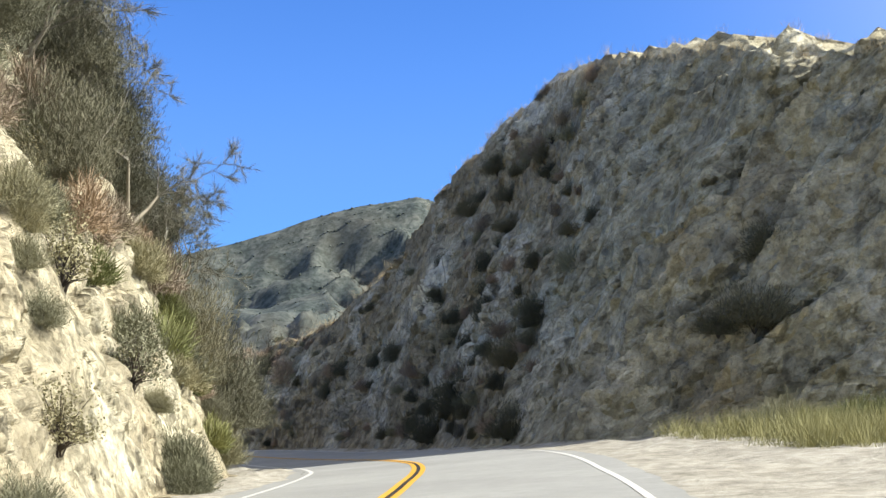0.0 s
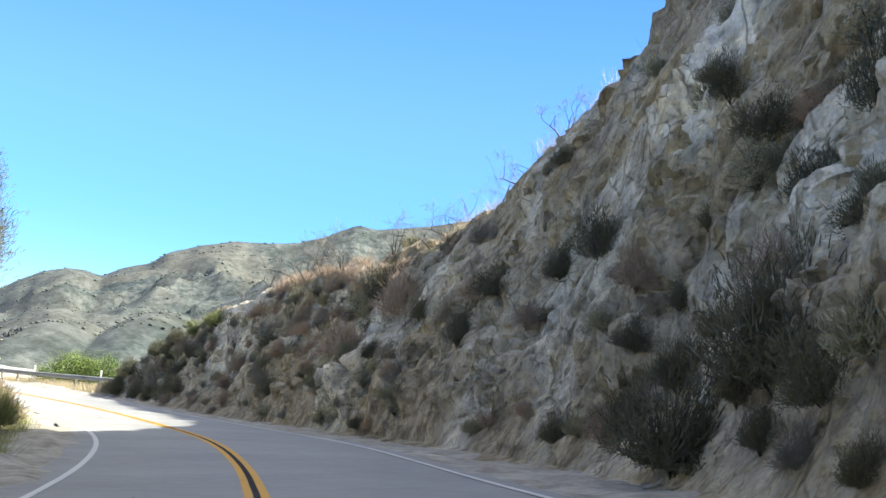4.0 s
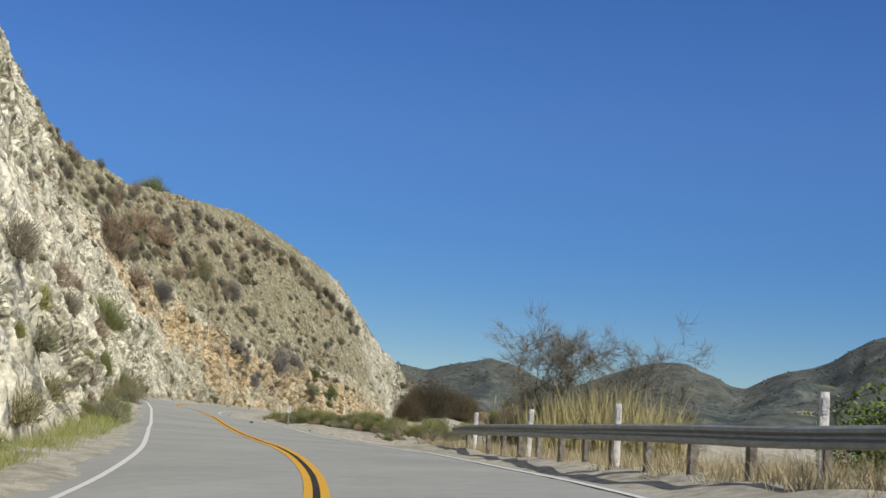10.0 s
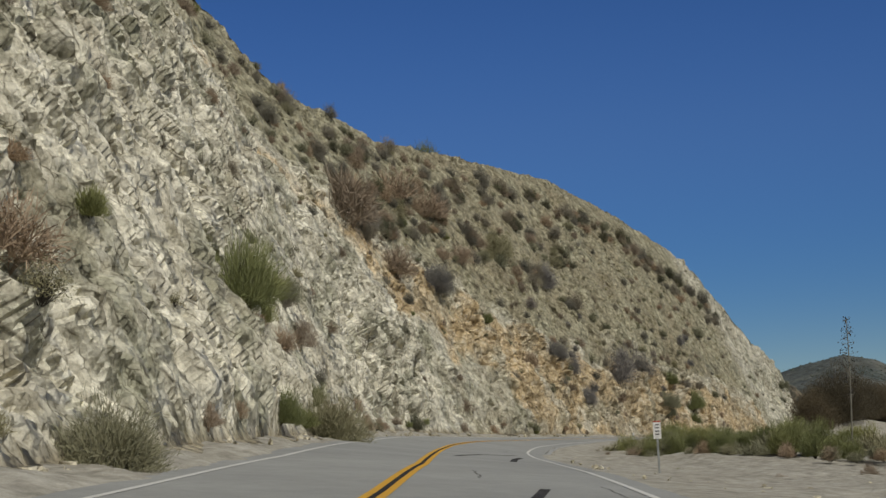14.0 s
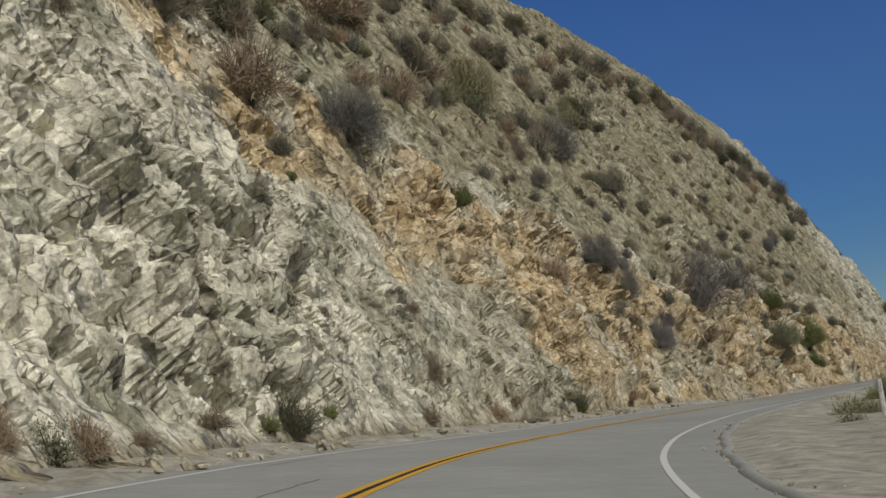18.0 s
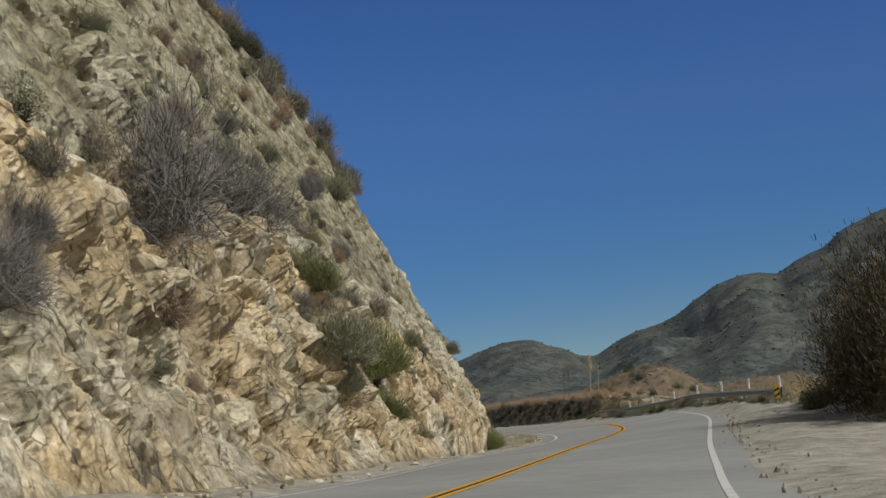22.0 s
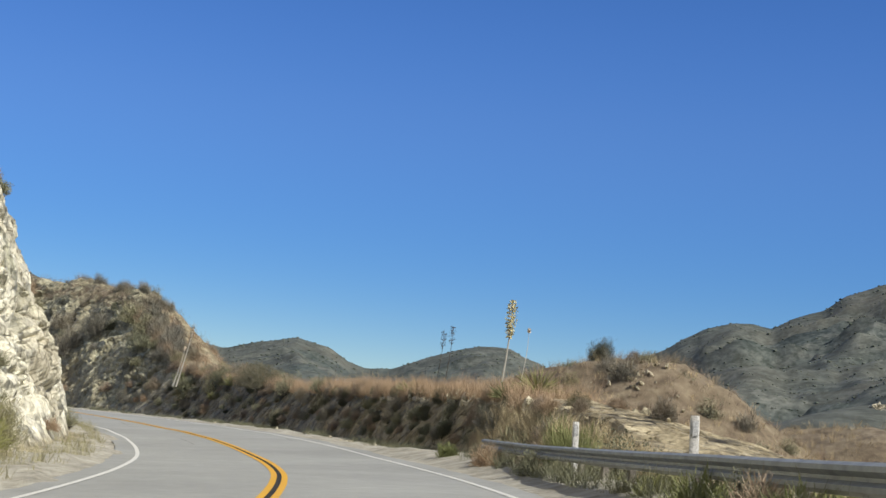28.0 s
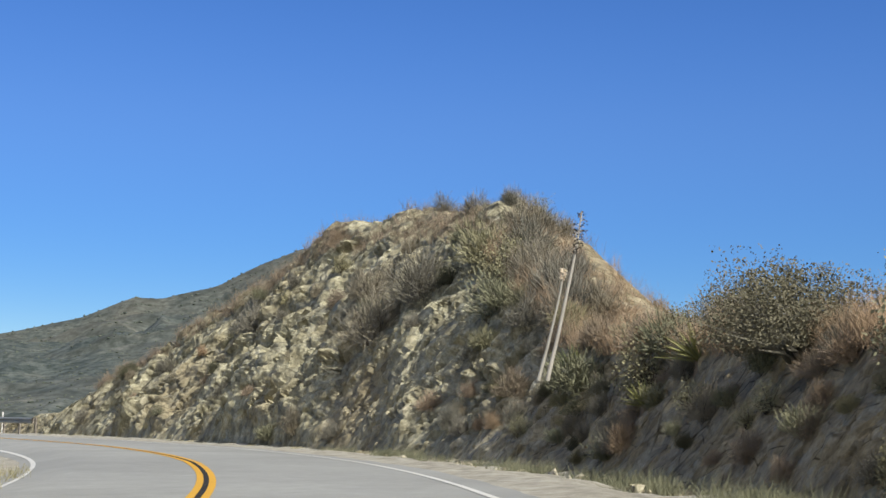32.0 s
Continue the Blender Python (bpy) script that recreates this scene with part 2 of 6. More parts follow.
def geo(nt):
    g = nt.nodes.get("where") or nt.nodes.new("ShaderNodeNewGeometry")
    g.name = "where"
    return g.outputs["Position"]


def ramp(nt, fac, stops):
    r = nt.nodes.new("ShaderNodeValToRGB")
    while len(r.color_ramp.elements) < len(stops):
        r.color_ramp.elements.new(0.5)
    for e, (pos, col) in zip(r.color_ramp.elements, stops):
        e.position, e.color = pos, (*col, 1) if len(col) == 3 else col
    nt.links.new(fac, r.inputs[0])
    return r.outputs[0]


def mix(nt, fac, a, b, how="MIX"):
    n = nt.nodes.new("ShaderNodeMix")
    n.data_type, n.blend_type = "RGBA", how
    for sock, v in ((n.inputs[0], fac), (n.inputs[6], a), (n.inputs[7], b)):
        if isinstance(v, (float, int)):
            sock.default_value = v
        elif isinstance(v, tuple):
            sock.default_value = (*v, 1)
        else:
            nt.links.new(v, sock)
    return n.outputs[2]


def attr(nt, name):
    a = nt.nodes.new("ShaderNodeAttribute")
    a.attribute_name = name
    return a.outputs["Fac"]


def bump(nt, b, height, strength=0.5, distance=0.05, under=None):
    n = node(nt, "ShaderNodeBump", Strength=strength, Distance=distance)
    nt.links.new(height, n.inputs["Height"])
    if under:
        nt.links.new(under, n.inputs["Normal"])
    nt.links.new(n.outputs[0], b.inputs["Normal"])
    return n.outputs[0]


def rock_material():
    """Cut rock: pale grey-white, with an ochre share, a grey-green share and a soil share by vertex."""
    m, nt, b = material("cut_rock", 0.95)
    dip = nt.nodes.new("ShaderNodeMapping")
    dip.vector_type = "TEXTURE"
    dip.inputs["Rotation"].default_value = (0.0, -0.8, -0.35)
    dip.inputs["Scale"].default_value = (1.2, 1.0, 0.88)
    nt.links.new(geo(nt), dip.inputs["Vector"])
    big, mid, fine = noise_tex(nt, 0.30, 6, 0.6), noise_tex(nt, 2.0, 7, 0.68), noise_tex(nt, 11.0, 5, 0.72)
    lean = node(nt, "ShaderNodeTexNoise", Scale=2.0, Detail=6.0, Roughness=0.58)
    lean.inputs["Distortion"].default_value = 0.0
    nt.links.new(dip.outputs[0], lean.inputs["Vector"])
    grain = lean.outputs["Fac"]
    white = ramp(nt, grain, [(0.30, (0.33, 0.31, 0.24)), (0.42, (0.62, 0.59, 0.485)), (0.54, (0.80, 0.765, 0.635)), (0.68, (0.88, 0.85, 0.73))])
    grey = ramp(nt, grain, [(0.28, (0.19, 0.185, 0.135)), (0.46, (0.33, 0.325, 0.245)), (0.60, (0.46, 0.455, 0.35)), (0.78, (0.64, 0.61, 0.49))])
    pale = mix(nt, ramp(nt, big, [(0.49, (0, 0, 0)), (0.62, (1, 1, 1))]), white, grey)
    ochre = ramp(nt, grain, [(0.27, (0.28, 0.21, 0.115)), (0.43, (0.54, 0.41, 0.235)), (0.56, (0.71, 0.57, 0.37)), (0.72, (0.82, 0.735, 0.58))])
    green = ramp(nt, grain, [(0.29, (0.17, 0.157, 0.105)), (0.45, (0.33, 0.31, 0.215)), (0.60, (0.47, 0.445, 0.32)), (0.76, (0.64, 0.60, 0.455))])
    soil = ramp(nt, mid, [(0.3, (0.16, 0.132, 0.085)), (0.5, (0.295, 0.248, 0.16)), (0.75, (0.45, 0.395, 0.275))])
    c = mix(nt, attr(nt, "ochre"), pale, ochre)
    c = mix(nt, attr(nt, "green"), c, green)
    c = mix(nt, attr(nt, "soil"), c, soil)
    c = mix(nt, 0.42, c, ramp(nt, fine, [(0.36, (0.36, 0.34, 0.29)), (0.55, (1, 1, 1))]), "MULTIPLY")
    sway = node(nt, "ShaderNodeTexNoise", Scale=1.3, Detail=1.5)
    nt.links.new(geo(nt), sway.inputs["Vector"])
    bent = nt.nodes.new("ShaderNodeMix")
    bent.data_type, bent.blend_type = "RGBA", "ADD"
    bent.inputs[0].default_value = 0.22
    nt.links.new(dip.outputs[0], bent.inputs[6])
    nt.links.new(sway.outputs["Color"], bent.inputs[7])

    def vec(how, a, b=None):
        v = nt.nodes.new("ShaderNodeVectorMath")
        v.operation = how
        nt.links.new(a, v.inputs[0])
        if isinstance(b, tuple):
            v.inputs[1].default_value = b
        elif b:
            nt.links.new(b, v.inputs[1])
        return v.outputs["Value" if how == "DOT_PRODUCT" else "Vector"]

    def total(a, b, k):
        m1 = nt.nodes.new("ShaderNodeMath")
        m1.operation = "MULTIPLY_ADD"
        nt.links.new(b, m1.inputs[0])
        m1.inputs[1].default_value = k
        if a:
            nt.links.new(a, m1.inputs[2])
        else:
            m1.inputs[2].default_value = 0.0
        return m1.outputs[0]

    height = None
    for size, tint, tall in ((1.1, 0.6, 1.5), (3.0, 0.6, 1.6), (8.0, 0.42, 0.85)):      # broken faces, each a tilted plane
        tex = node(nt, "ShaderNodeTexVoronoi", Scale=size)
        nt.links.new(bent.outputs[2], tex.inputs["Vector"])
        tilt = vec("DOT_PRODUCT", vec("SUBTRACT", bent.outputs[2], tex.outputs["Position"]), vec("SUBTRACT", tex.outputs["Color"], (0.5, 0.5, 0.5)))
        height = total(height, tilt, tall)
        one = nt.nodes.new("ShaderNodeSeparateColor")
        nt.links.new(tex.outputs["Color"], one.inputs[0])
        c = mix(nt, tint, c, ramp(nt, one.outputs[0], [(0.0, (0.72, 0.71, 0.68)), (0.35, (1.03, 1.03, 1.02)), (1.0, (1.26, 1.26, 1.24))]), "MULTIPLY")
    for size, width, often in ((0.75, 0.03, 0.47), (2.1, 0.042, 0.48)):                   # open joints
        tex = node(nt, "ShaderNodeTexVoronoi", Scale=size)
        tex.feature = "DISTANCE_TO_EDGE"
        nt.links.new(bent.outputs[2], tex.inputs["Vector"])
        some = ramp(nt, noise_tex(nt, size * 0.9, 3), [(often, (0, 0, 0)), (often + 0.12, (1, 1, 1))])
        joint = ramp(nt, tex.outputs["Distance"], [(0.0, (0.20, 0.19, 0.165)), (width * 0.4, (0.42, 0.4, 0.36)), (width, (1, 1, 1))])
        c = mix(nt, mix(nt, attr(nt, "green"), some, (0.12, 0.12, 0.12)), c, joint, "MULTIPLY")
    pit = ramp(nt, noise_tex(nt, 4.2, 4, 0.6), [(0.32, (0.26, 0.24, 0.20)), (0.40, (1, 1, 1))])
    c = mix(nt, 0.55, c, pit, "MULTIPLY")
    nt.links.new(c, b.inputs["Base Color"])
    height = total(height, grain, 0.10)
    height = total(height, fine, 0.035)
    bump(nt, b, height, 1.0, 1.0)
    return m


def asphalt_material():
    m, nt, b = material("asphalt", 0.85)
    big, mid, fine = noise_tex(nt, 0.25, 4), noise_tex(nt, 3.0, 5), noise_tex(nt, 90.0, 3)
    c = ramp(nt, big, [(0.3, (0.252, 0.255, 0.238)), (0.7, (0.318, 0.322, 0.30))])
    c = mix(nt, 0.5, c, ramp(nt, mid, [(0.3, (0.8, 0.8, 0.8)), (0.7, (1.1, 1.1, 1.1))]), "MULTIPLY")
    c = mix(nt, 0.5, c, ramp(nt, fine, [(0.3, (0.7, 0.7, 0.7)), (0.7, (1.2, 1.2, 1.2))]), "MULTIPLY")
    nt.links.new(c, b.inputs["Base Color"])
    bump(nt, b, fine, 0.3, 0.01)
    return m


def paint_material(name, col, dark):
    m, nt, b = material(name, 0.7)
    worn, fine = noise_tex(nt, 5.0, 5, 0.7), noise_tex(nt, 60.0, 3)
    c = mix(nt, ramp(nt, worn, [(0.3, (1, 1, 1)), (0.42, (0, 0, 0))]), col, dark)
    c = mix(nt, 0.3, c, ramp(nt, fine, [(0.3, (0.6, 0.6, 0.6)), (0.7, (1, 1, 1))]), "MULTIPLY")
    nt.links.new(c, b.inputs["Base Color"])
    return m


def earth_material(name, lo, mi, hi, scale=1.5):
    m, nt, b = material(name, 0.95)
    big, mid, fine = noise_tex(nt, scale * 0.15, 4), noise_tex(nt, scale, 6, 0.65), noise_tex(nt, scale * 14, 4, 0.7)
    c = ramp(nt, mid, [(0.3, lo), (0.5, mi), (0.72, hi)])
    c = mix(nt, 0.5, c, ramp(nt, big, [(0.35, (0.7, 0.68, 0.64)), (0.62, (1, 1, 1))]), "MULTIPLY")
    c = mix(nt, 0.55, c, ramp(nt, fine, [(0.3, (0.5, 0.5, 0.5)), (0.65, (1, 1, 1))]), "MULTIPLY")
    nt.links.new(c, b.inputs["Base Color"])
    n1 = bump(nt, b, mid, 0.6, 0.15)
    bump(nt, b, fine, 0.6, 0.03, n1)
    return m


def hill_material():
    """Far chaparral slopes: mottled grey-green scrub, brown grass and pale soil, with blue distance haze put into the
    colours.
    """
    m, nt, b = material("hazed_chaparral_slope", 1.0)
    big, mid, fine = noise_tex(nt, 0.004, 5), noise_tex(nt, 0.022, 8, 0.72), noise_tex(nt, 0.10, 5, 0.75)
    c = ramp(nt, mid, [(0.36, (0.043, 0.057, 0.055)), (0.5, (0.084, 0.099, 0.093)), (0.64, (0.140, 0.147, 0.132))])
    c = mix(nt, 0.8, c, ramp(nt, fine, [(0.40, (0.26, 0.33, 0.31)), (0.60, (1.15, 1.15, 1.12))]), "MULTIPLY")
    c = mix(nt, ramp(nt, big, [(0.45, (0, 0, 0)), (0.7, (0.4, 0.4, 0.4))]), c, (0.15, 0.13, 0.095))
    nt.links.new(c, b.inputs["Base Color"])
    n1 = bump(nt, b, mid, 0.35, 3.0)
    bump(nt, b, fine, 0.45, 1.2, n1)
    return m


ROCK, ASPHALT = rock_material(), asphalt_material()
YELLOW = paint_material("yellow_paint", (0.62, 0.34, 0.03), (0.30, 0.20, 0.06))
WHITE = paint_material("white_paint", (0.60, 0.595, 0.55), (0.36, 0.36, 0.33))
GRAVEL = earth_material("gravel", (0.25, 0.235, 0.19), (0.41, 0.388, 0.322), (0.57, 0.545, 0.465), 2.5)
SOIL = earth_material("dry_soil", (0.10, 0.075, 0.05), (0.19, 0.15, 0.10), (0.30, 0.25, 0.17), 1.2)
HILL = hill_material()

# ---- road ----
S_ALL = np.arange(-60, 505, 0.5)


def strip(s, d0, d1, z, cols=2):
    d = np.linspace(0, 1, cols)[None, :] * (np.broadcast_to(d1, s.shape) - np.broadcast_to(d0, s.shape))[:, None] + np.broadcast_to(d0, s.shape)[:, None]
    return place(s[:, None], d, z)


def centre(s):
    """Offset of the road's centre line from the driven line."""
    return np.interp(s, [-60, 0, 12, 24, 36, 48, 60, 72, 84, 96, 108, 120, 132, 144, 156, 168, 180, 192, 204, 216, 228, 240, 252, 264, 276, 288, 300, 312, 324, 336, 348, 360, 372, 384, 396, 408, 420, 432, 450, 470, 505],
                     [-1.81, -1.81, -1.57, -1.29, -0.78, -0.68, -0.91, -1.00, -1.06, -0.98, -0.87, -0.80, -0.92, -1.12, -1.35, -1.38, -1.27, -1.27, -1.53, -1.75, -1.92, -2.04, -2.04, -2.16, -2.12, -1.90, -1.74, -1.58, -1.44, -1.52, -1.70, -1.66, -1.56, -1.60, -1.72, -2.30, -2.48, -2.46, -2.40, -2.35, -2.35])


def wiggle(s, scale, seed):
    return vnoise(np.stack([s * scale, 0 * s + 0.3, 0 * s + 0.7], -1), seed)


LANE_L = np.interp(S_ALL, ROAD_KNOTS, [2.49, 2.41, 2.43, 2.44, 2.56, 2.72, 2.75, 2.7, 2.7, 2.85, 2.96, 2.98, 2.98, 2.96, 2.92, 2.86, 2.84, 2.75, 3.03, 3.04, 3.04])
MID = centre(S_ALL)


LANE_R = np.interp(S_ALL, ROAD_KNOTS, [3.15, 3.11, 3.1, 3.18, 3.19, 3.14, 3.17, 3.13, 3.23, 3.33, 3.27, 3.25, 3.27, 3.19, 3.2, 3.23, 3.07, 3.29, 3.39, 3.4, 3.41])
edge_r = MID + LANE_R + np.interp(S_ALL, [222, 236, 272, 286], [0.5, 0.9, 0.9, 0.5]) + 0.12 * wiggle(S_ALL, 0.25, 3) + 0.07 * wiggle(S_ALL, 1.3, 4)
edge_l = MID - LANE_L - 0.5 + 0.12 * wiggle(S_ALL, 0.25, 5) + 0.07 * wiggle(S_ALL, 1.3, 6)
road = tagged(sheet("road", strip(S_ALL, edge_l, edge_r, 0.0, 12), ASPHALT, flip=True), "worn grey asphalt of a two-lane mountain road", "road", kind="structure")
for name, at, wide, mat, label in (("centre_line", -0.09, 0.10, YELLOW, "yellow stripe of the double centre line"), ("centre_line", 0.09, 0.10, YELLOW, "yellow stripe of the double centre line"),
                                   ("edge_line", LANE_R, 0.10, WHITE, "white edge stripe"), ("edge_line", -LANE_L, 0.10, WHITE, "white edge stripe")):
    ob = sheet(name, strip(S_ALL, MID + at - wide / 2, MID + at + wide / 2, 0.006), mat, flip=True)
    ob.parent = road
    tagged(ob, label)
ob = sheet("centre_gap", strip(S_ALL, MID - 0.045, MID + 0.045, 0.004), earth_material("black_filler", (0.02, 0.02, 0.02), (0.035, 0.033, 0.03), (0.06, 0.055, 0.05), 4.0), flip=True)
ob.parent = road
tagged(ob, "black stripe between the yellow lines")

# ---- cut slopes along the road ----
def rock_relief(p, big=1.0):
    """How far a rock face stands proud at each point: blocks, open joints and ledges along the dip."""
    q = p @ np.array([[0.655, 0.344, -0.674], [-0.239, 0.939, 0.246], [0.717, 0.0, 0.697]])
    warp = np.stack([fbm(p * 0.5, 3, 31), fbm(p * 0.5, 3, 41), fbm(p * 0.5, 3, 51)], -1)
    q = q + 0.22 * warp
    rough = np.clip(0.9 + 0.8 * fbm(p * 0.13, 2, 21), 0.35, 1.6)
    out = 0.8 * fbm(p * 0.09, 3, 1)
    for size, seed, step, slant, cleft, narrow in ((np.array([0.26, 0.34, 0.52]), 5, 0.28, 0.72, 0.34, 10), (np.array([0.7, 0.9, 1.5]), 9, 0.17, 0.36, 0.22, 9), (np.array([1.8, 2.2, 3.4]), 15, 0.05, 0.13, 0.06, 6)):
        f1, f2, v, tilt = cells(q * size, seed)
        edge = 1 - np.exp(-(f2 - f1) * narrow)
        out = out + rough * (edge * (step * v + slant * tilt) - cleft * (1 - edge))
    out = out + 0.04 * fbm(p * 4.0, 2, 77, 0.6)
    return (out + 0.12) * big


def slope_sheet(name, side, s, base, top, bend, mat, label, toe, crown=14.0, fall=24.0, ny=90, relief=1.0, masks=None, back=-10.0, steep=([0, 1], [1, 1]), rise=0.12, calm=0.0, ledge=0.0):
    """A cut slope. base, top: offset of the foot and height of the brow by s. bend: (height, degrees) pairs, steepness by height."""
    b, t = np.interp(s, *base), np.interp(s, *top)
    hz = np.linspace(0, 60, 400)
    run = np.r_[0, np.cumsum(np.diff(hz) / np.tan(np.radians(np.interp(hz[:-1], *bend))))]
    off, zz, soft = np.zeros((len(s), ny)), np.zeros((len(s), ny)), np.zeros((len(s), ny))
    for i in range(len(s)):
        ti = max(t[i], 0.02)
        sk = np.interp(s[i], *steep)
        rt = np.interp(ti, hz, run) * sk
        k = np.array([0, toe, toe + math.hypot(rt, ti), toe + math.hypot(rt, ti) + crown, toe + math.hypot(rt, ti) + crown + fall])
        u = np.interp(np.linspace(0, 1, ny), [0, 0.03, 0.45, 0.90, 0.955, 1], [0, k[1], k[1] + 0.38 * (k[2] - k[1]), k[2], k[3], k[4]])
        face = np.clip((u - toe) / max(math.hypot(rt, ti), 1e-3), 0, 1) * ti
        up = np.clip(u - k[2], 0, crown)
        down = np.clip(u - k[3], 0, fall) / fall
        off[i] = b[i] - toe + np.clip(u, 0, toe) + np.interp(face, hz, run) * sk + up * 0.92 + down * fall
        zz[i] = 0.10 * np.clip(u, 0, toe) / toe + face + up * rise * (ti / (ti + 6)) * (1 - 0.5 * up / crown)
        zz[i] = zz[i] * (1 - down ** 1.5) + back * down ** 1.5
        soft[i] = np.clip((u - toe) / 1.2, 0.04, 1) * np.clip(1 - (u - k[2]) / 6, 0.25, 1)
    p = place(s[:, None], side * off, zz)
    ds, dv = np.gradient(p, axis=0), np.gradient(p, axis=1)
    n = np.cross(ds, dv) * (1 if side < 0 else -1)
    n /= np.linalg.norm(n, axis=-1, keepdims=True) + 1e-9
    n = np.where((n[..., 2:] < -0.2), -n, n)
    r = rock_relief(p, relief) * np.minimum(soft, 0.15 + np.clip(t, 0, 6)[:, None] / 6)
    crownness = np.clip((off - (np.interp(t, hz, run) * np.interp(s, *steep) + b)[:, None]) / 3.0, 0, 1)
    at = {"ochre": np.zeros_like(r), "green": np.zeros_like(r), "soil": crownness}
    if masks:
        for key, values in masks(s[:, None] + 0 * off, zz, p, crownness).items():
            at[key] = np.clip(values, 0, 1)
    r = r * (1 - calm * at["green"])
    if ledge:                        # joints that climb across the face, each slab proud of the one below
        turn = np.clip((s - 48) / 6, 0, 1)[:, None]
        h = (p[..., 2] - 1.03 * p[..., 0] * (1 - turn) + 0.8 * (p[..., 1] - 50) * turn) / 2.7 + 0.28 * fbm(p * 0.35, 3, 61)
        saw = h - np.floor(h)
        r = r + ledge * (np.minimum(saw / 0.9, (1 - saw) / 0.1) - 0.5) * np.clip(0.6 + 0.9 * fbm(p * 0.22, 2, 67), 0.1, 1.2) * np.minimum(soft, 1)
    p = p + n * r[..., None]
    ob = sheet(name, p, mat, flip=side > 0, smooth=False, attrs=at)
    return tagged(ob, label, "cliff", kind="structure"), p, zz, off


def left_masks(s, z, p, crown):
    w = 1.5 * fbm(p * 0.3, 4, 91)
    lo = np.interp(s, [225, 240, 246, 252, 258, 264, 270, 273, 280, 335, 345], [23, 18.5, 15.2, 11.6, 7.2, 5.2, 3.4, 0.5, -4, -4, -6]) + w
    hi = np.interp(s, [225, 240, 246, 252, 260, 270, 278, 290, 302, 318, 335, 345], [25, 21, 17.6, 15.2, 13.2, 10.2, 8.0, 7.0, 7.6, 5.8, 4.2, -4]) + w
    och = np.clip((z - lo) / 0.8, 0, 1) * np.clip((hi - z) / 1.0, 0, 1)
    old = np.clip((60 - s) / 10, 0, 1) * 0.35 * np.clip(0.5 + w, 0, 1)
    grn = np.clip((z - hi) / 1.5, 0, 1) * np.clip((s - 235) / 10, 0, 1) * np.clip((345 - s) / 10, 0, 1)
    return {"ochre": np.maximum(och, old) * np.clip(0.85 + 0.9 * fbm(p * 0.5, 3, 93), 0.25, 1), "green": np.maximum(grn, np.interp(s, [58, 70, 222, 238, 258, 266, 272, 280], [0.8, 0.12, 0.12, 0.04, 0.04, 0.45, 0.45, 0.2]) * (1 - 0.85 * och)), "soil": np.maximum(np.maximum(crown, np.clip((0.5 - z) / 0.4, 0, 1) * 0.8), np.clip(np.interp(s, [40, 62, 258, 268, 280, 330, 345], [0.3, 0, 0, 0.15, 0.26, 0.26, 0]) + 0.35 * fbm(p * 0.35, 3, 99), 0, 0.8))}


def right_masks(s, z, p, crown):
    w = fbm(p * 0.25, 3, 95)
    return {"ochre": np.clip(0.12 + 0.5 * w, 0.0, 0.5), "green": np.clip(np.interp(s, [50, 56], [0.95, 0.5]) + 0.4 * w, 0, 1), "soil": np.maximum(crown, np.clip(np.interp(s, [49, 56, 70, 88], [0.05, 0.35, 0.6, 0.8]) + 0.6 * w, 0, 0.95))}


def bank_masks(s, z, p, crown):
    w = fbm(p * 0.25, 3, 97)
    rocky = np.clip((s - 434) / 8, 0, 1)
    return {"ochre": np.clip(0.05 + 0.3 * w, 0, 0.3) * rocky, "green": 0.97 * rocky, "soil": np.maximum(crown * 0.9, np.maximum((1 - rocky) * 0.95, np.clip(0.22 + 0.7 * w, 0, 0.8)))}


S_LEFT = np.r_[np.arange(-45, 10, 0.6), np.arange(10, 150, 0.24), np.arange(150, 346, 0.145), np.arange(346, 436, 0.3)]
cliff_left, PL, ZL, OL = slope_sheet(
    "cliff_left", -1, S_LEFT,
    ([-45, 0, 20, 40, 60, 100, 130, 150, 170, 200, 235, 250, 260, 275, 300, 330, 350, 370, 392, 410, 420, 436], [5.9, 5.7, 5.5, 5.2, 5.4, 5.7, 5.7, 5.8, 5.8, 5.8, 6.4, 7.5, 7.4, 6.9, 6.8, 7.6, 7.8, 7.0, 6.3, 6.7, 7.2, 7.4]),
    ([-45, 0, 30, 40, 60, 90, 112, 128, 145, 160, 175, 240, 250, 257, 270, 288, 305, 319, 334, 345, 360, 370, 380, 392, 402, 408, 414, 419, 425, 432, 436], [14, 12, 9.5, 7, 6, 4.5, 3.2, 3.0, 5, 14, 30, 34, 31, 24, 22.8, 25.0, 26.1, 25.4, 23.8, 21.5, 12, 10, 9, 8.5, 8, 6.5, 4, 2.4, 1.1, 0.3, 0.1]),
    ([0, 5, 14, 20, 60], [70, 68, 64, 60, 57]), ROCK, "pale grey and ochre cut rock face dotted with shrubs", 0.5, ny=270, masks=left_masks, calm=0.6, relief=np.interp(S_LEFT, [325, 345], [1, 0.5])[:, None])
S_RIGHT = np.r_[np.arange(-45, 24, 0.6), np.arange(24, 33, 0.2), np.arange(33, 47, 0.06), np.arange(47, 90, 0.13), np.arange(90, 124, 0.2)]
